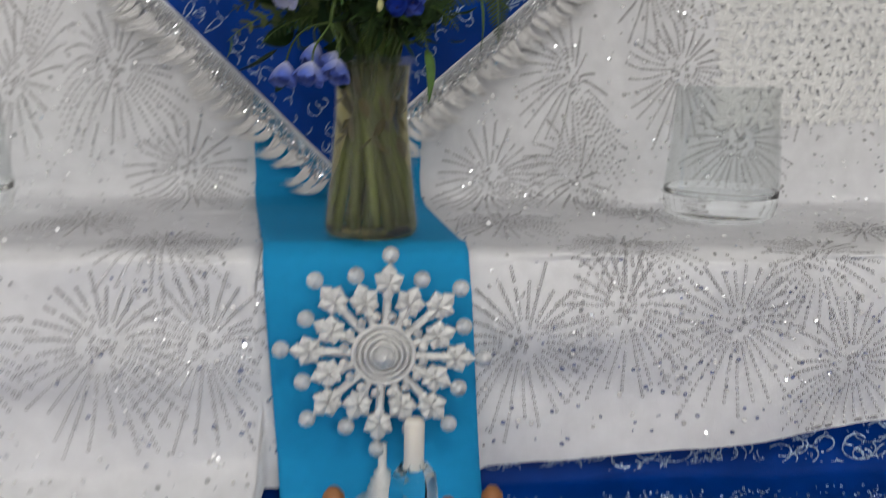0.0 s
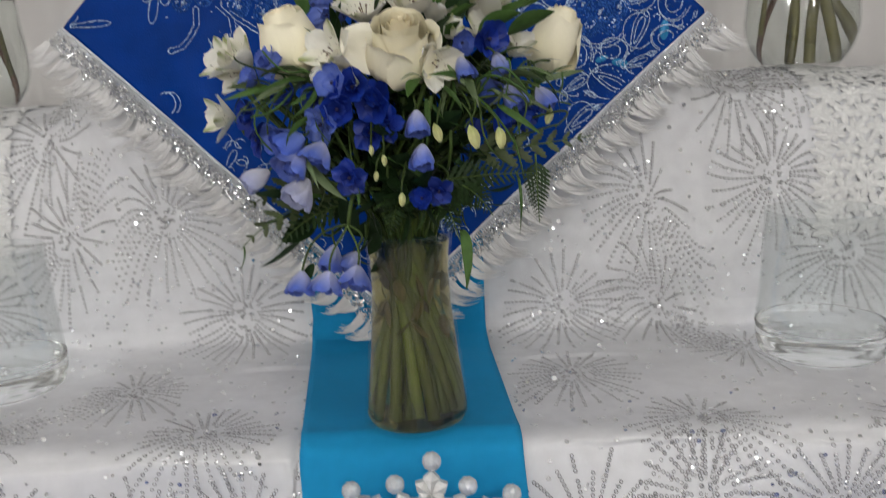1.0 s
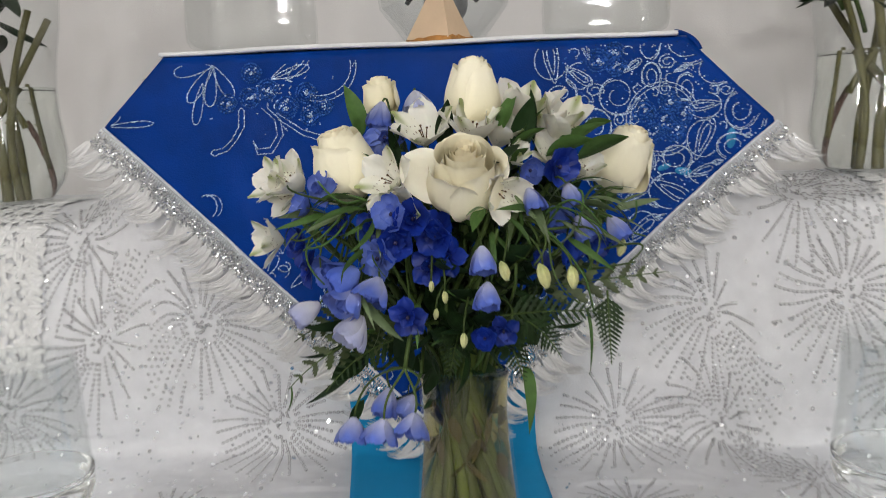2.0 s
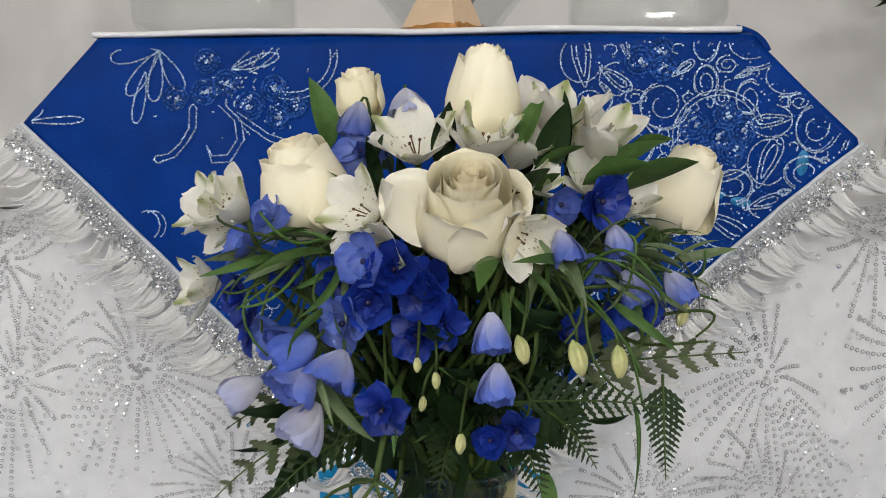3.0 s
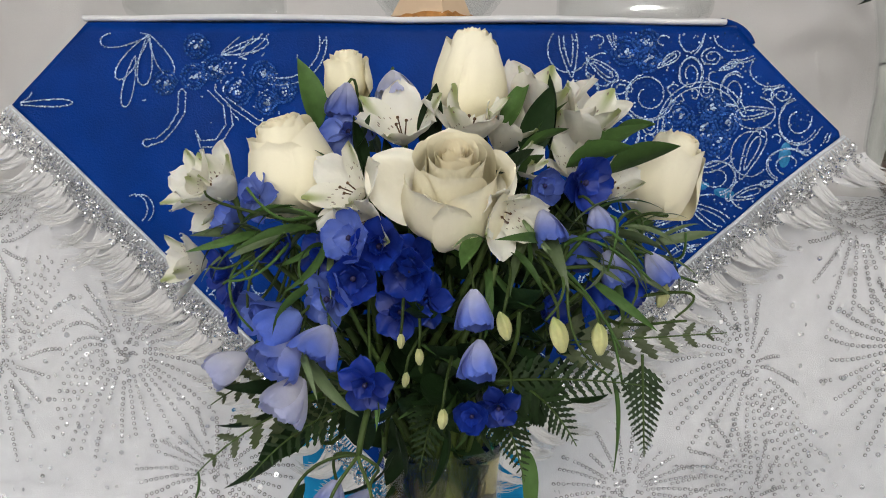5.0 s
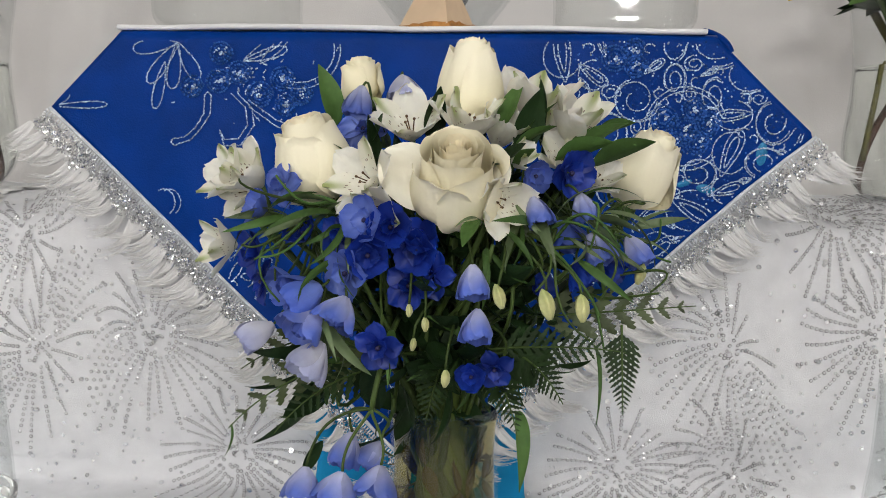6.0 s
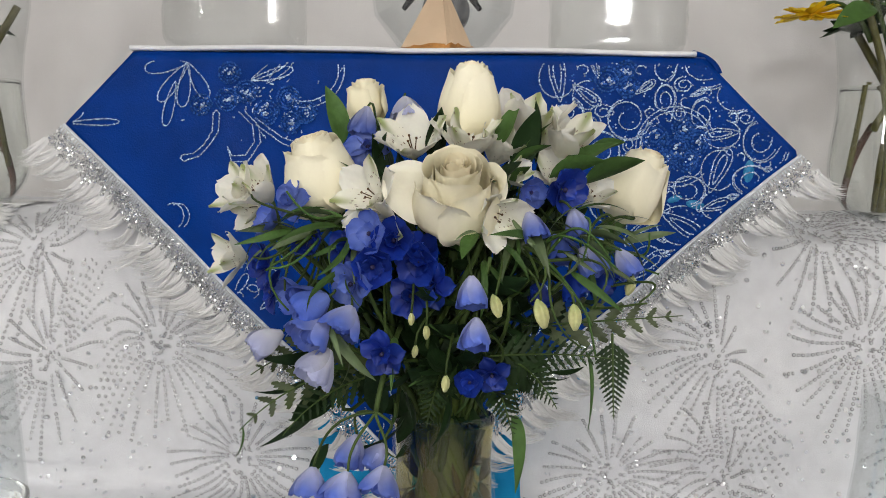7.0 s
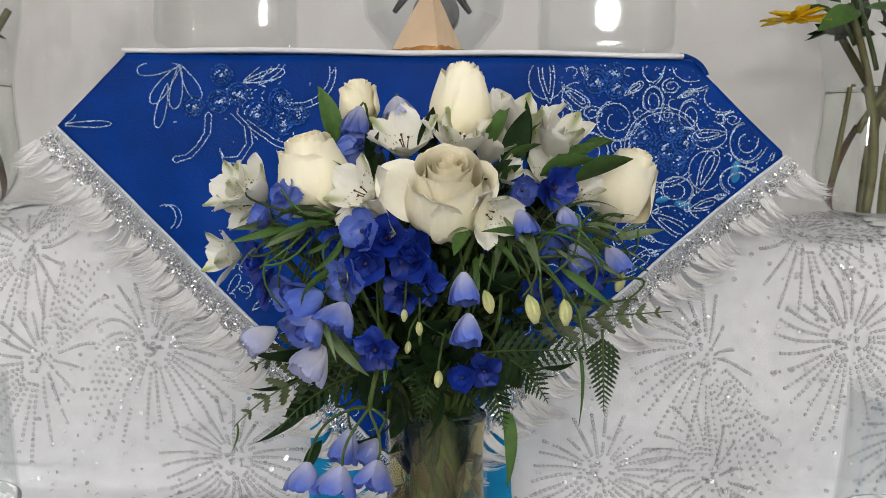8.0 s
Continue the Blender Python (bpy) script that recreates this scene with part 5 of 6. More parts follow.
stalk((0.035, 1.07, 1.455), "delphinium with pale lilac-blue blooms at the back of the bouquet",
      [((0.027, 1.05, 1.497), 40, 1.0, LIGHT), ((0.060, 1.06, 1.507), 45, 0.95, PALE), ((0.032, 1.03, 1.476), 60, 1.1, MID), ((0.020, 1.03, 1.446), 60, 0.9, DEEP)], LIGHT)
stalk((-0.005, 1.03, 1.40), "delphinium with light blue blooms hanging over the vase's side",
      [((-0.027, 0.995, 1.434), 60, 1.0, MID), ((-0.041, 0.99, 1.418), 55, 1.05, MID), ((-0.051, 1.0, 1.382), 68, 1.15, DEEP), ((-0.007, 0.98, 1.403), 50, 1.0, DEEP),
       ((-0.018, 0.97, 1.363), 52, 1.2, MID), ((0.003, 0.96, 1.360), 48, 1.15, MID), ((0.004, 0.957, 1.342), 45, 1.15, LIGHT), ((-0.036, 0.985, 1.327), 38, 1.1, PALE), ((-0.045, 1.0, 1.362), 60, 1.0, DEEP)], LIGHT)
stalk((0.05, 1.02, 1.39), "delphinium with dense deep blue blooms below the large rose",
      [((0.039, 0.96, 1.413), 62, 1.05, MID), ((0.059, 0.96, 1.408), 60, 1.1, DEEP), ((0.045, 0.955, 1.388), 56, 1.05, DEEP), ((0.025, 0.957, 1.374), 50, 1.15, MID), ((0.026, 0.957, 1.350), 45, 1.05, LIGHT),
       ((0.075, 0.97, 1.388), 62, 1.1, DEEP), ((0.070, 0.972, 1.366), 55, 1.1, DEEP), ((0.085, 0.975, 1.372), 60, 1.0, DEEP), ((0.079, 0.975, 1.401), 60, 0.9, DEEP), ((0.020, 0.975, 1.400), 58, 1.0, DEEP), ((0.008, 0.955, 1.318), 40, 1.15, PALE), ((0.053, 0.938, 1.327), 50, 1.0, DEEP)], DEEP)
stalk((0.19, 1.04, 1.41), "delphinium with light and deep blue blooms beside the large rose",
      [((0.162, 1.0, 1.441), 55, 0.85, MID), ((0.190, 1.0, 1.443), 68, 1.15, DEEP), ((0.193, 0.99, 1.423), 40, 0.85, LIGHT), ((0.160, 0.98, 1.420), 33, 0.9, LIGHT), ((0.183, 1.02, 1.399), 45, 1.0, MID)], LIGHT)
stalk((0.215, 1.05, 1.40), "delphinium with nodding light blue bells",
      [((0.204, 1.0, 1.392), 34, 1.0, LIGHT), ((0.235, 1.02, 1.389), 34, 1.0, LIGHT), ((0.214, 1.02, 1.371), 45, 1.0, DEEP), ((0.196, 1.01, 1.372), 45, 0.9, DEEP), ((0.168, 1.0, 1.362), 50, 0.9, DEEP)], LIGHT)
stalk((0.125, 1.02, 1.40), "delphinium with two nodding light blue bells",
      [((0.117, 0.95, 1.375), 36, 0.95, LIGHT), ((0.120, 0.95, 1.345), 36, 0.95, LIGHT)], LIGHT)
stalk((0.115, 1.03, 1.33), "delphinium with deep blue blooms low over the rim",
      [((0.116, 0.96, 1.304), 50, 0.8, DEEP), ((0.133, 0.96, 1.307), 52, 0.85, DEEP)], DEEP)
stalk((0.050, 0.945, 1.285), "delphinium sprig with pale lilac-blue bells hanging below the rim",
      [((0.005, 0.934, 1.237), 47, 0.95, LIGHT), ((0.030, 0.925, 1.238), 47, 0.95, LIGHT), ((0.056, 0.93, 1.241), 47, 0.95, LIGHT), ((0.033, 0.95, 1.256), 36, 1.0, LIGHT), ((0.050, 0.955, 1.250), 40, 0.9, LIGHT)], LIGHT, (0.062, 1.01, 1.335))


# ---- alstroemeria ----
ALS_IN = petal_mesh("petal", M_ALSTRO, 0.041, 0.0195, 0.1, 0.35, 0.001, 0, 8, 6, 0.2, 31)
ALS_OUT = petal_mesh("petal", M_ALSTRO_PLAIN, 0.041, 0.0265, 0.12, 0.32, 0.0015, 0.06, 8, 6, 0.2, 32)
ALS_PINK = petal_mesh("petal", M_ALSTRO_PINK, 0.046, 0.025, 0.1, 0.35, 0.0015, 0.06, 8, 6, 0.2, 33)


def alstroemeria(place, direction, opening, scale=1.0, outer=ALS_OUT):
    d = Vector(direction).normalized()
    base = Vector(place) - d * 0.022 * scale
    ob = thing("alstroemeria", base, "white alstroemeria bloom with green tips and brown flecks", "alstroemeria", "alstroemerias in the vase")
    q = aim((0, 0, 0), d, frng.random() * 6, scale)
    set_petals(ob, outer, 3, 0.002, opening + 14, q)
    set_petals(ob, ALS_IN, 3, 0.001, opening + 6, q, a0=1.05)
    for k in range(3):
        bm = bmesh.new()
        a = 2 * math.pi * k / 3
        e = Vector((0.004 * math.cos(a), 0.004 * math.sin(a), 0.019))
        tube(bm, [(0, 0, 0), e * 0.5, e], 0.0005, 0.0005, 4)
        bmesh.ops.create_icosphere(bm, subdivisions=1, radius=0.0012, matrix=Matrix.Translation(e))
        part("stamen", bm, M_STAMEN, ob, "dark stamen", m=q)
    bm = bmesh.new()
    tube(bm, [p - base for p in stem_points(base)], 0.0022, 0.0034, 6)
    part("stem", bm, M_STEM, ob, "green stem")


for place, direction, opening, scale, outer in (
        ((0.066, 1.03, 1.484), (-0.1, -0.6, 0.75), 38, 1.05, ALS_OUT), ((0.112, 1.035, 1.487), (0.05, -0.3, 0.9), 30, 1.05, ALS_OUT), ((0.160, 1.07, 1.498), (0.1, -0.3, 1), 24, 1.3, ALS_PINK),
        ((0.196, 1.06, 1.487), (0.3, -0.4, 0.9), 26, 1.15, ALS_OUT), ((0.034, 0.985, 1.441), (-0.5, -0.6, 0.3), 40, 0.95, ALS_OUT), ((0.137, 0.975, 1.423), (0.35, -0.6, -0.2), 34, 0.85, ALS_OUT),
        ((0.046, 0.972, 1.416), (-0.3, -0.8, -0.2), 38, 0.8, ALS_OUT), ((0.217, 1.075, 1.440), (0.3, -0.4, 0.5), 30, 0.8, ALS_OUT), ((-0.056, 1.02, 1.443), (-0.5, -0.5, 0.6), 34, 0.95, ALS_OUT),
        ((-0.086, 1.04, 1.383), (-0.75, -0.45, 0.05), 34, 0.85, ALS_OUT), ((-0.078, 1.035, 1.440), (-0.7, -0.5, 0.45), 42, 0.85, ALS_OUT), ((-0.064, 1.03, 1.428), (-0.6, -0.6, 0.1), 36, 0.8, ALS_OUT), ((0.185, 1.05, 1.458), (0.0, -0.6, 0.6), 30, 0.9, ALS_OUT), ((0.138, 1.045, 1.478), (0.3, -0.4, 0.8), 26, 0.9, ALS_OUT), ((0.176, 1.075, 1.484), (0.2, -0.3, 1), 24, 1.05, ALS_PINK),
        ((0.150, 1.02, 1.455), (0.6, -0.5, 0.4), 24, 0.65, ALS_OUT)):
    alstroemeria(place, direction, opening, scale, outer)


# ---- buds ----
def bud(place, scale):
    p, scale = Vector(place), scale * 0.78
    ob = thing("flower_bud", p, "small closed yellow-green flower bud on a thin stalk", "bud", "buds in the vase")
    bm = bmesh.new()
    lathe(bm, [(0.0005, 0.013), (0.0030, 0.010), (0.0056, 0.005), (0.0064, -0.001), (0.0058, -0.007), (0.0036, -0.012), (0.0022, -0.015), (0.0008, -0.0152)], 20)
    for v in bm.verts:
        a = math.atan2(v.co.y, v.co.x)
        v.co.x *= 1 + 0.2 * math.cos(5 * a)
        v.co.y *= 1 + 0.2 * math.cos(5 * a)
        v.co *= scale
    part("petals", bm, M_BUD, ob, m=Matrix.Rotation(frng.uniform(-0.3, 0.3), 4, "Y"))
    bm = bmesh.new()
    j = Vector((0.10 + (p.x - 0.10) * 0.55, 1.04, p.z + 0.035)) - p
    tube(bm, bezier((0, 0, 0.011 * scale), (frng.gauss(0, 0.006), -0.004, 0.030), j + Vector((frng.gauss(0, 0.012), -0.02, frng.uniform(0, 0.02))), j, 8), 0.0010, 0.0013, 5)
    part("stalk", bm, M_STEM, ob, "thin green stalk")


for place, s in (((0.166, 0.952, 1.359), 1.0), ((0.190, 0.952, 1.357), 0.9), ((0.134, 0.95, 1.364), 0.8), ((0.073, 0.965, 1.350), 0.45), ((0.084, 0.967, 1.340), 0.5), ((0.241, 1.02, 1.370), 0.75), ((0.076, 0.965, 1.326), 0.45), ((0.099, 0.956, 1.305), 0.6)):
    bud(place, s)


# ---- leaves, ferns and fine greenery ----
def leaf_mesh(name, mat, length, width, bend, cup, seed=0):
    bm = bmesh.new()
    rows = []
    y = z = 0.0
    n = 9
    rng = random.Random(seed)
    tw = rng.uniform(-0.5, 0.5)
    for i in range(n + 1):
        u = i / n
        a = bend * (u - 0.3)
        if i:
            y += length / n * math.cos(a)
            z += length / n * math.sin(a)
        w = width * 0.5 * max(0.03, math.sin(math.pi * u ** 0.8) ** 0.85)
        t = tw * u
        rows.append([(v * w * math.cos(t), y, z + abs(v) * cup * w + v * w * math.sin(t)) for v in (-1, -0.5, 0, 0.5, 1)])
    grid(bm, rows)
    for f in bm.faces:
        f.smooth = True
    data = bpy.data.meshes.new(name)
    bm.to_mesh(data)
    bm.free()
    data.materials.append(mat)
    return data


LEAVES = [leaf_mesh("leaf", M_LEAF, 0.055, 0.022, 0.7, 0.35, 1), leaf_mesh("leaf", M_LEAF_MID, 0.055, 0.020, -0.6, 0.3, 2), leaf_mesh("leaf", M_LEAF, 0.06, 0.010, 1.2, 0.3, 3), leaf_mesh("leaf", M_LEAF_MID, 0.06, 0.007, -1.4, 0.3, 4),
          leaf_mesh("leaf", M_LEAF_PALE, 0.055, 0.0055, -1.3, 0.3, 5), leaf_mesh("leaf", M_LEAF_PALE, 0.050, 0.0080, -0.8, 0.3, 6)]


def leaf_pose(base, direction, roll, scale):
    d = Vector(direction).normalized()
    x = d.cross(Vector((0, -0.3, 1)))
    if x.length < 0.05:
        x = Vector((1, 0, 0))
    x.normalize()
    z = x.cross(d)
    m = Matrix((x, d, z)).transposed().to_4x4()
    return Matrix.Translation(base) @ m @ Matrix.Rotation(roll, 4, "Y") @ Matrix.Scale(scale, 4)


def sprig(base, leaves, label):
    """A leafy sprig: (direction, length factor, kind, roll) for each leaf."""
    ob = thing("leaf_sprig", base, label, "foliage", "greenery in the vase")
    bm = bmesh.new()
    tube(bm, [p - ob.location for p in stem_points(Vector(base), foot=False)], 0.0016, 0.002, 5)
    part("stem", bm, M_STEM, ob, "green stem")
    for at, d, s, kind, roll in leaves:
        part("leaf", LEAVES[kind], None, ob, m=leaf_pose(Vector(at) - Vector(base), d, roll, s))


sprig((0.01, 1.07, 1.46), [((0.006, 1.06, 1.474), (-0.15, -0.05, 1), 0.95, 1, 0.3), ((0.035, 1.035, 1.462), (0.35, -0.3, 0.4), 0.6, 0, 0.6)], "glossy dark green upright leaf behind the roses")
sprig((0.19, 1.06, 1.45), [((0.176, 1.03, 1.452), (0.85, -0.25, 0.42), 0.85, 1, -1.0), ((0.205, 1.045, 1.447), (0.85, -0.2, 0.5), 0.95, 1, -1.0), ((0.152, 1.05, 1.452), (0.35, -0.2, 0.9), 0.95, 1, -0.3), ((0.212, 1.07, 1.474), (0.8, -0.1, 0.3), 0.55, 1, -1.1), ((0.083, 1.05, 1.470), (0.25, -0.1, 0.9), 0.65, 0, 0.2), ((0.135, 1.02, 1.438), (0.5, -0.3, 0.6), 0.7, 1, -0.8)], "broad mid-green leaves beside the roses")
sprig((0.13, 1.02, 1.44), [((0.125, 1.0, 1.45), (0.6, -0.4, 0.2), 0.7, 0, 0.4), ((0.120, 0.98, 1.412), (-0.3, -0.7, -0.3), 0.6, 1, 0.2), ((0.135, 0.985, 1.405), (0.6, -0.5, -0.4), 0.7, 3, 0.2)], "mid-green leaves under the large rose")

krng = random.Random(77)
for k in range(26):
    a = krng.uniform(0, 6.28)
    r = krng.uniform(0.01, 0.085)
    base = Vector((0.10 + r * 1.25 * math.cos(a), 1.055 + r * 0.8 * math.sin(a), krng.uniform(1.27, 1.40)))
    leaves = []
    for j in range(9):
        d = Vector((base.x - 0.10 + krng.gauss(0, 0.09), base.y - 1.10 + krng.gauss(-0.03, 0.08), krng.gauss(-0.01, 0.07)))
        leaves.append((base + Vector((krng.gauss(0, 0.014), krng.gauss(0, 0.012), krng.gauss(0, 0.02))), d, krng.uniform(0.55, 1.05), krng.choice((0, 2, 2, 3, 0)), krng.uniform(-1.6, 1.6)))
    if base.x > 0.14:
        leaves = [(at, d, size * 0.5, 2, roll) for at, d, size, kind, roll in leaves]
    sprig(base, leaves, "dense dark green foliage between the blooms")


for k in range(16):
    base = Vector((krng.uniform(0.0, 0.22), krng.uniform(1.05, 1.12), krng.uniform(1.36, 1.45)))
    leaves = []
    for j in range(8):
        d = Vector((krng.gauss(0, 0.5), krng.gauss(-0.15, 0.25), krng.gauss(0.1, 0.5)))
        leaves.append((base + Vector((krng.gauss(0, 0.015), krng.gauss(0, 0.01), krng.gauss(0, 0.015))), d, krng.uniform(0.5, 0.85), krng.choice((0, 0, 2)), krng.uniform(-1.2, 1.2)))
    sprig(base, leaves, "dark green foliage behind the roses")

sprig((0.155, 1.05, 1.45), [((0.150, 1.040, 1.455), (0.30, -0.1, 1), 1.0, 0, 0.9), ((0.166, 1.045, 1.462), (0.15, -0.1, 1), 0.95, 0, -0.8), ((0.185, 1.05, 1.455), (0.8, -0.2, 0.55), 1.0, 1, 0.6),
                            ((0.145, 1.030, 1.458), (0.7, -0.2, 0.6), 0.7, 1, -0.6), ((0.135, 1.045, 1.475), (0.4, 0.0, 1), 0.8, 1, 0.4)], "upright dark green leaves between the white blooms")
sprig((0.075, 1.05, 1.45), [((0.083, 1.045, 1.462), (0.1, -0.05, 1), 0.85, 0, 0.7), ((0.045, 1.03, 1.45), (-0.3, -0.2, 0.8), 0.7, 0, -0.5), ((0.030, 1.02, 1.445), (-0.6, -0.2, 0.6), 0.7, 1, 0.6)], "dark green leaves behind the large rose")

# narrow grey-green leaves that hang between the blooms
for base, count, out in (((0.150, 0.995, 1.412), 8, (0.4, -0.5, -0.5)), ((0.175, 0.995, 1.405), 9, (0.7, -0.4, -0.2)), ((0.205, 1.01, 1.402), 8, (0.8, -0.3, -0.1)), ((0.225, 1.03, 1.41), 6, (0.8, -0.3, 0.2)),
                         ((0.010, 0.99, 1.418), 9, (-0.8, -0.4, 0.0)), ((0.030, 0.98, 1.405), 7, (-0.5, -0.5, -0.3)), ((-0.020, 1.0, 1.410), 8, (-0.7, -0.4, -0.1)), ((0.130, 0.975, 1.395), 4, (0.3, -0.6, -0.6)), ((0.02, 0.97, 1.34), 5, (0.3, -0.5, -0.6))):
    leaves = []
    for j in range(count):
        d = Vector(out) + Vector((krng.gauss(0, 0.45), krng.gauss(0, 0.2), krng.gauss(0, 0.4)))
        leaves.append((Vector(base) + Vector((krng.gauss(0, 0.008), krng.gauss(0, 0.005), krng.gauss(0, 0.008))), d, krng.uniform(0.55, 1.1), krng.choice((4, 4, 5, 3)), krng.uniform(-1.4, 1.4)))
    sprig(base, leaves, "narrow grey-green leaves curling between the blooms")

for base in ((0.100, 1.02, 1.388), (0.112, 1.03, 1.365), (0.090, 1.03, 1.350), (0.065, 1.03, 1.338), (0.130, 1.03, 1.340), (0.155, 1.02, 1.37)):
    leaves = []
    for j in range(7):
        d = Vector((krng.gauss(0, 0.6), krng.gauss(-0.35, 0.2), krng.gauss(-0.1, 0.45)))
        leaves.append((Vector(base) + Vector((krng.gauss(0, 0.012), krng.gauss(0, 0.006), krng.gauss(0, 0.012))), d, krng.uniform(0.5, 0.85), krng.choice((0, 0, 2)), krng.uniform(-1.0, 1.0)))
    sprig(base, leaves, "dark green foliage below the large rose")

SUBMERGED = [leaf_mesh("leaf", M_SUBMERGED, 0.055, 0.022, 0.7, 0.35, 1), leaf_mesh("leaf", M_SUBMERGED, 0.06, 0.011, 1.2, 0.3, 3)]
for k in range(12):
    a = 2 * math.pi * k / 12
    base = VASE + Vector((0.024 * math.cos(a), 0.024 * math.sin(a), 0.12 + 0.022 * (k % 3)))
    ob = thing("submerged_foliage", base, "dull green leaves pressed inside the vase's neck", "foliage", "greenery in the vase")
    for j in range(4):
        d = Vector((math.cos(a) * 0.3 + krng.gauss(0, 0.3), math.sin(a) * 0.3 + krng.gauss(0, 0.3), krng.choice((-1, 1)) * 0.9))
        part("leaf", SUBMERGED[krng.choice((0, 1, 1))], None, ob, m=leaf_pose(Vector((0, 0, 0)), d, krng.uniform(-0.8, 0.8), krng.uniform(0.35, 0.6)))


def curl(place, direction, label):
    """Fine arching green threads."""
    ob = thing("grass_spray", place, label, "foliage", "greenery in the vase")
    for k in range(4):
        bm = bmesh.new()
        d = Vector(direction) + Vector((krng.gauss(0, 0.6), krng.gauss(0, 0.3), krng.gauss(0, 0.5)))
        d.normalize()
        l = krng.uniform(0.035, 0.065)
        pts = bezier((0, 0, 0), d * l * 0.4 + Vector((krng.gauss(0, 0.015), 0, krng.gauss(0.012, 0.015))), d * l * 0.9 + Vector((krng.gauss(0, 0.02), -0.01, krng.gauss(0.01, 0.02))), d * l + Vector((krng.gauss(0, 0.015), -0.012, krng.gauss(-0.012, 0.015))), 12)
        tube(bm, pts, 0.0015, 0.0008, 5)
        part("thread", bm, M_STEM if k % 3 else M_LEAF_MID, ob)


for place, d in (((0.17, 1.0, 1.39), (0.7, -0.6, 0.0)), ((0.15, 1.0, 1.40), (0.4, -0.8, -0.3)), ((0.02, 1.0, 1.41), (-0.8, -0.5, 0.1)), ((0.0, 1.0, 1.40), (-0.5, -0.7, -0.2)), ((0.21, 1.05, 1.40), (0.9, -0.3, -0.1)), ((0.20, 1.03, 1.36), (0.8, -0.4, -0.3))):
    curl(place, d, "fine arching green stalks among the blooms")


def fern(base, tip, width, label, droop=0.02, seed=0, broad=False):
    """A fern frond: a midrib with toothed leaflets on either side."""
    rng = random.Random(seed)
    base, tip = Vector(base), Vector(tip)
    ob = thing("fern_frond", base, label, "fern", "ferns in the vase")
    span = tip - base
    pts = bezier((0, 0, 0), span * 0.35 + Vector((0, 0, droop)), span * 0.75 + Vector((0, 0, droop)), span, 16)
    bm = bmesh.new()
    tube(bm, pts, 0.0011, 0.0004, 5)
    part("midrib", bm, M_STEM, ob, "green midrib")
    view = Vector((0.0, -1.0, 0.35))
    for i in range(2, 16, 2 if broad else 1):
        u = i / 16
        d = (pts[i + 1] - pts[i - 1]).normalized() if i < 16 else span.normalized()
        across = d.cross(view).normalized()
        l = 1.02 * width * (1 - u) ** 0.8 * (0.6 + 0.4 * min(1, u * 5))
        for sg in (-1, 1):
            g = (across * sg + d * 0.75).normalized()
            up = g.cross(d).normalized()
            bm = bmesh.new()
            rows = []
            lift = rng.gauss(0, 0.12)
            for k in range(9):
                q = k / 8
                w = l * (0.36 if broad else 0.19) * math.sin(math.pi * (0.14 + 0.84 * q)) ** 0.7 * (1.0 if k % 2 else 0.52)
                c = pts[i] + g * l * q + up * (lift * l * q - 0.08 * l * q * q)
                rows.append([c - d * w, c + up * w * 0.12, c + d * w])
            grid(bm, rows)
            part("leaflet", bm, M_FERN_OLIVE if broad else M_FERN, ob)


for k, (b, t, w, dr) in enumerate((
        ((0.05, 1.02, 1.30), (-0.052, 0.955, 1.265), 0.034, 0.02), ((0.06, 1.03, 1.29), (-0.02, 0.955, 1.262), 0.030, 0.02), ((0.03, 1.03, 1.32), (-0.055, 1.0, 1.295), 0.03, 0.01),
        ((0.16, 1.02, 1.335), (0.278, 1.0, 1.350), 0.030, 0.0), ((0.14, 1.02, 1.31), (0.182, 0.975, 1.282), 0.030, 0.012), ((0.13, 1.01, 1.312), (0.226, 0.985, 1.318), 0.024, 0.004),
        ((0.225, 1.0, 1.335), (0.226, 0.985, 1.272), 0.020, 0.0), ((0.10, 1.02, 1.31), (0.085, 0.965, 1.268), 0.030, 0.01), ((0.13, 1.02, 1.30), (0.15, 0.97, 1.26), 0.026, 0.01))):
    fern(b, t, w, "olive-green fern frond with broad toothed leaflets" if k in (0, 2, 3) else "dark green fern frond reaching out of the vase", dr, k, k in (0, 2, 3))


def blade(place, end, w, label):
    """A long narrow hanging leaf."""
    p, e = Vector(place), Vector(end)
    ob = thing("hanging_leaf", p, label, "foliage", "greenery in the vase")
    bm = bmesh.new()
    rows = []
    for c, u in zip(bezier((0, 0, 0), (0.004, -0.01, 0.0), (e - p) * 0.5 + Vector((0.006, -0.006, 0)), e - p, 12), np.linspace(0, 1, 13)):
        ww = w * max(0.06, math.sin(math.pi * (0.1 + 0.88 * u)))
        rows.append([c + Vector((-ww, 0.001, 0)), c + Vector((0, -0.0015, 0)), c + Vector((ww, 0.001, 0))])
    grid(bm, rows)
    part("leaf", bm, M_LEAF_MID, ob)


blade((0.152, 1.02, 1.262), (0.154, 1.0, 1.205), 0.0055, "long narrow green leaf hanging beside the rim")
blade((0.205, 1.0, 1.32), (0.207, 0.985, 1.262), 0.0015, "thin brown-green hanging stalk")
blade((-0.05, 0.955, 1.268), (-0.054, 0.95, 1.246), 0.0009, "thin dry hanging stalk")


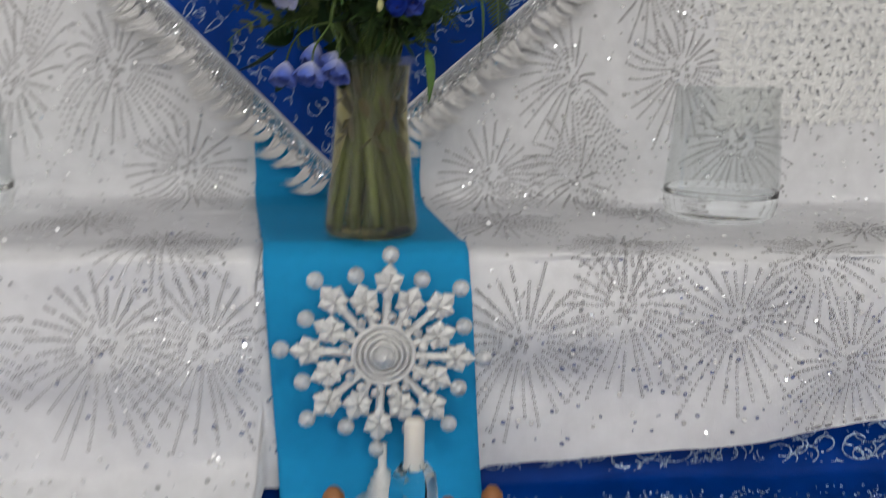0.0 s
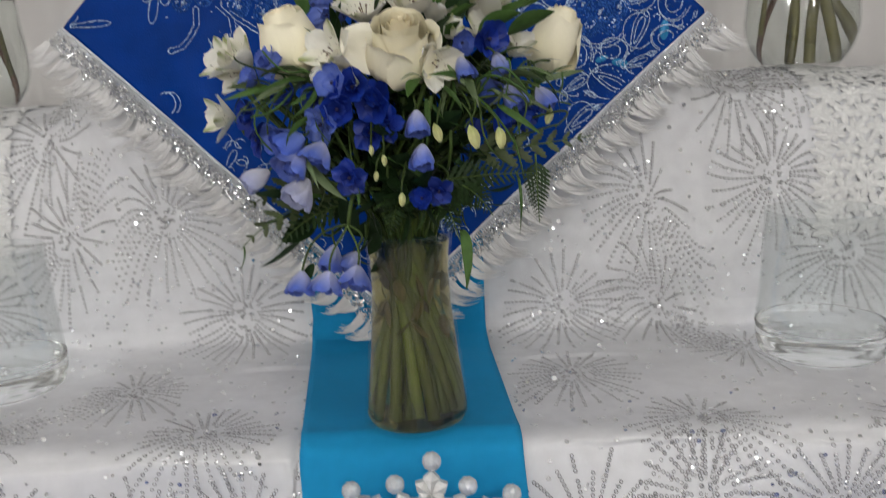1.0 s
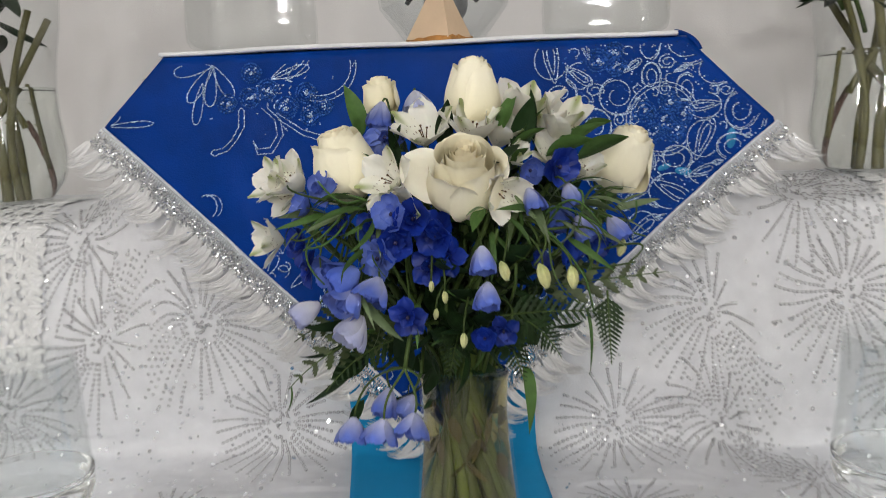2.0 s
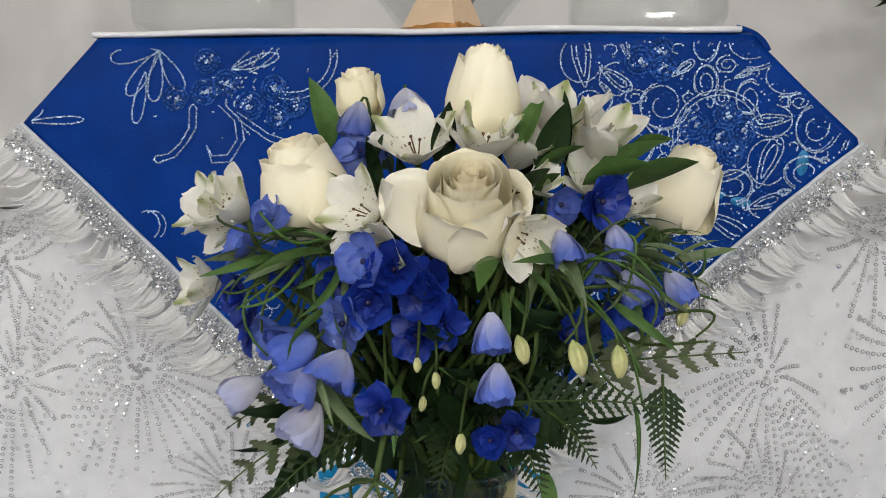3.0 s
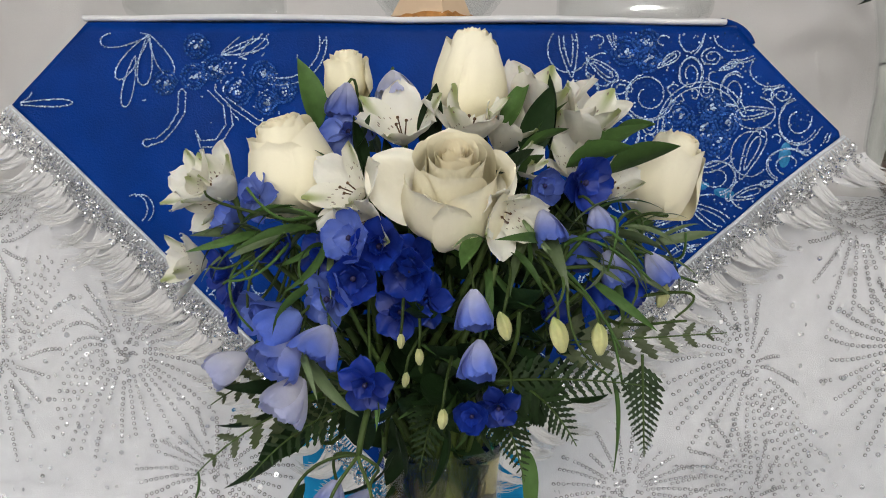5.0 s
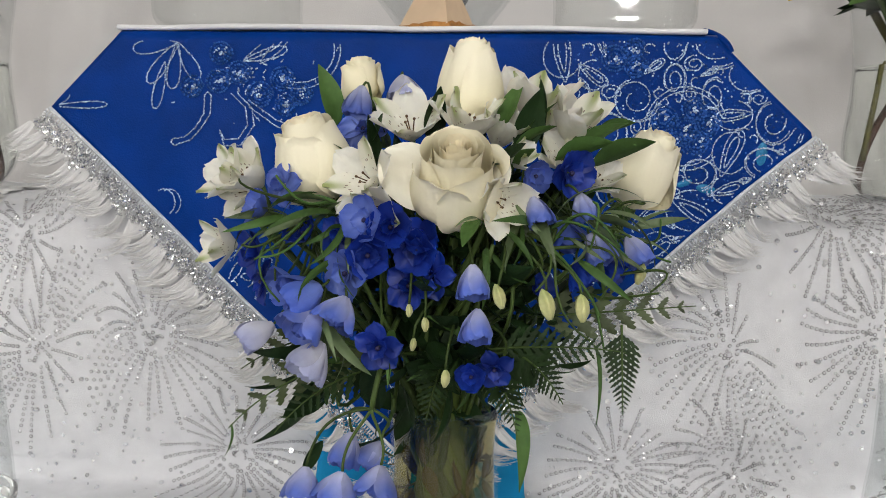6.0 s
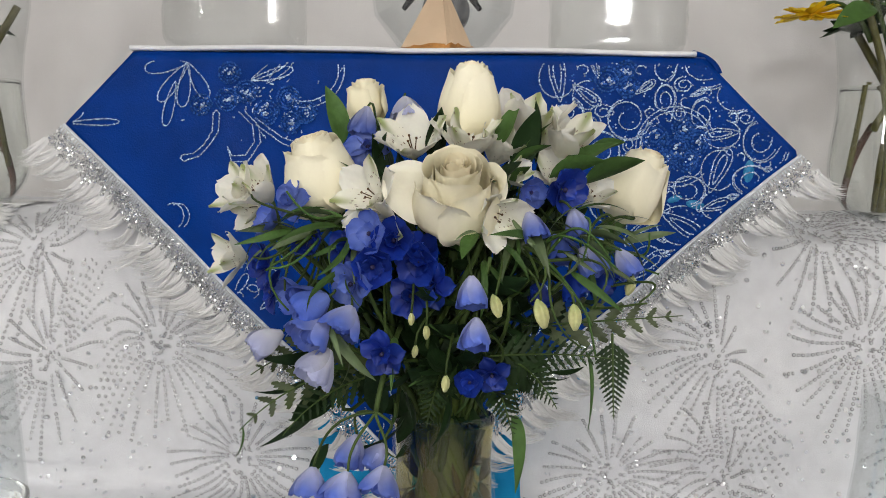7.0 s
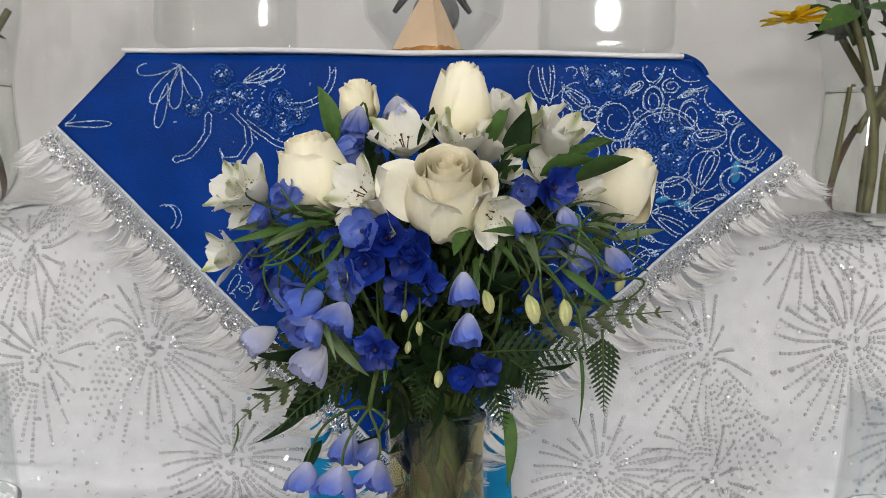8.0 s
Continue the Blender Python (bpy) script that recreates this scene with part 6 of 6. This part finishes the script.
for k in range(14):
    a = 2.4 * k
    low = VASE + Vector((0.043 * math.cos(a), 0.043 * math.sin(a), 0.012 + 0.004 * (k % 3)))
    top = NECK + Vector((-0.030 * math.cos(a + 0.6), -0.030 * math.sin(a + 0.6), 0.05))
    ob = thing("cut_stem", low, "thick green cut stem standing in the vase", "stem", "stems in the vase")
    bm = bmesh.new()
    tube(bm, [q - low for q in bezier(low, low + (top - low) * 0.3 + Vector((0, 0, 0.01)), low + (top - low) * 0.7, top, 10)], 0.0060, 0.0048, 8)
    part("stem", bm, M_STEM_CUT, ob)


# ---- stems in the side vases and their flowers ----
def side_stem(points, r, mat, label, knots=True):
    base = Vector(points[0])
    ob = thing("cut_stem", base, label, "stem", "stems in the side vases")
    bm = bmesh.new()
    tube(bm, [p - base for p in bezier(*points, 12)], r, r * 0.85, 7)
    part("stem", bm, mat, ob)
    if knots:
        pts = bezier(*points, 12)
        for i in (3, 6, 9):
            bm = bmesh.new()
            d = Vector((krng.choice((-1, 1)) * 0.006, -0.003, 0.005))
            tube(bm, [pts[i] - base, pts[i] - base + d * 0.6, pts[i] - base + d], 0.0022, 0.0006, 5)
            part("thorn", bm, mat, ob)


SIDE_STEMS = (((-0.052, 0.052), (-0.050, 0.09), (-0.049, 0.13), (-0.048, 0.175), 0.0037, False), ((-0.048, 0.008), (-0.046, 0.05), (-0.034, 0.085), (-0.020, 0.120), 0.0042, True),
              ((-0.024, 0.006), (-0.012, 0.07), (-0.006, 0.14), (-0.060, 0.28), 0.0058, False), ((-0.008, 0.006), (-0.004, 0.06), (0.004, 0.12), (0.030, 0.28), 0.0052, False),
              ((0.060, 0.034), (0.046, 0.08), (0.010, 0.14), (-0.072, 0.27), 0.0062, False), ((0.040, 0.006), (0.026, 0.06), (0.008, 0.11), (-0.010, 0.28), 0.0075, False),
              ((0.018, 0.010), (0.014, 0.08), (0.022, 0.16), (0.050, 0.28), 0.0060, False), ((-0.030, 0.110), (-0.018, 0.15), (0.016, 0.20), (0.062, 0.27), 0.0045, False))
for cx, z0, sg in ((0.676, 1.394, 1), (-0.592, 1.390, -1)):
    for k, (a, b, c, d, r, woody) in enumerate(SIDE_STEMS):
        deep = 1.53 + 0.024 * math.sin(2.3 * k)
        line = [(cx + sg * p[0], deep - 0.006 * i * math.cos(k), z0 + p[1]) for i, p in enumerate((a, b, c, d))]
        side_stem(line, r, M_STEM_BROWN if woody else M_STEM_OLIVE, "brown woody stem standing in water" if woody else "olive cut flower stem standing in water")


def daisy(place, direction, r):
    ob = thing("yellow_flower", place, "yellow daisy-like flower leaning out of the side vase", "flower")
    q = aim((0, 0, 0), direction, 0.3)
    mesh = petal_mesh("petal", M_YELLOW, r, r * 0.42, 0.35, 0.3, 0.001, 0, 6, 4, 0.25, 51)
    set_petals(ob, mesh, 16, 0.004, 112, q, rng=krng)
    set_petals(ob, mesh, 12, 0.003, 88, q @ Matrix.Diagonal((0.8, 0.8, 0.8, 1)), rng=krng)
    bm = bmesh.new()
    bmesh.ops.create_icosphere(bm, subdivisions=2, radius=0.007)
    part("eye", bm, M_YELLOW, ob, "domed yellow eye", m=q)
    bm = bmesh.new()
    tube(bm, bezier((0, 0, 0), (0.02, 0.01, 0.03), (0.07, 0.03, 0.02), (0.09, 0.03, -0.03), 8), 0.003, 0.0035, 6)
    part("stem", bm, M_STEM, ob, "green stem")


daisy((0.540, 1.49, 1.651), (-0.12, -0.12, 0.95), 0.042)
for cx, sg in ((0.66, 1), (-0.60, -1)):
    base = Vector((cx, 1.535, 1.645 if sg > 0 else 1.66))
    ob = thing("leaf_cluster", base, "broad dark green leaves above the side vase", "foliage")
    for k in range(26):
        lift = krng.uniform(-0.015, 0.18)
        d = Vector((krng.gauss(-0.25 * sg, 0.6), krng.gauss(-0.2, 0.4), krng.gauss(0.1, 0.35)))
        part("leaf", LEAVES[0], None, ob, m=leaf_pose(Vector((krng.gauss(0, 0.025), krng.gauss(0, 0.025), lift)), d, krng.uniform(-0.6, 0.6), krng.uniform(1.0, 1.7)))


# large leaves over the yellow flower
base = Vector((0.62, 1.50, 1.66))
ob = thing("leaf_cluster", base, "large mid-green leaves beside the yellow flower", "foliage")
for at, d, roll, size in (((-0.02, 0.0, 0.012), (-0.9, -0.2, 0.15), 0.5, 1.7), ((0.0, -0.01, 0.0), (-0.6, -0.4, -0.2), -0.4, 1.5), ((0.01, 0.0, 0.006), (0.7, -0.4, -0.15), 0.4, 1.6), ((-0.01, -0.01, 0.02), (-0.3, -0.5, 0.3), 0.2, 1.6),
                          ((0.02, -0.01, 0.015), (0.5, -0.5, 0.3), -0.3, 1.6), ((0.0, 0.0, 0.03), (-0.8, -0.1, 0.4), 0.3, 1.7), ((0.04, -0.01, 0.0), (0.6, -0.5, -0.5), 0.6, 1.4)):
    part("leaf", LEAVES[1], None, ob, m=leaf_pose(Vector(at), d, roll, size))
bm = bmesh.new()
tube(bm, bezier((0, 0, 0.03), (0.01, 0.01, 0.0), (0.03, 0.02, -0.03), (0.045, 0.03, -0.07), 8), 0.003, 0.0035, 6)
part("stem", bm, M_STEM, ob, "green stem")
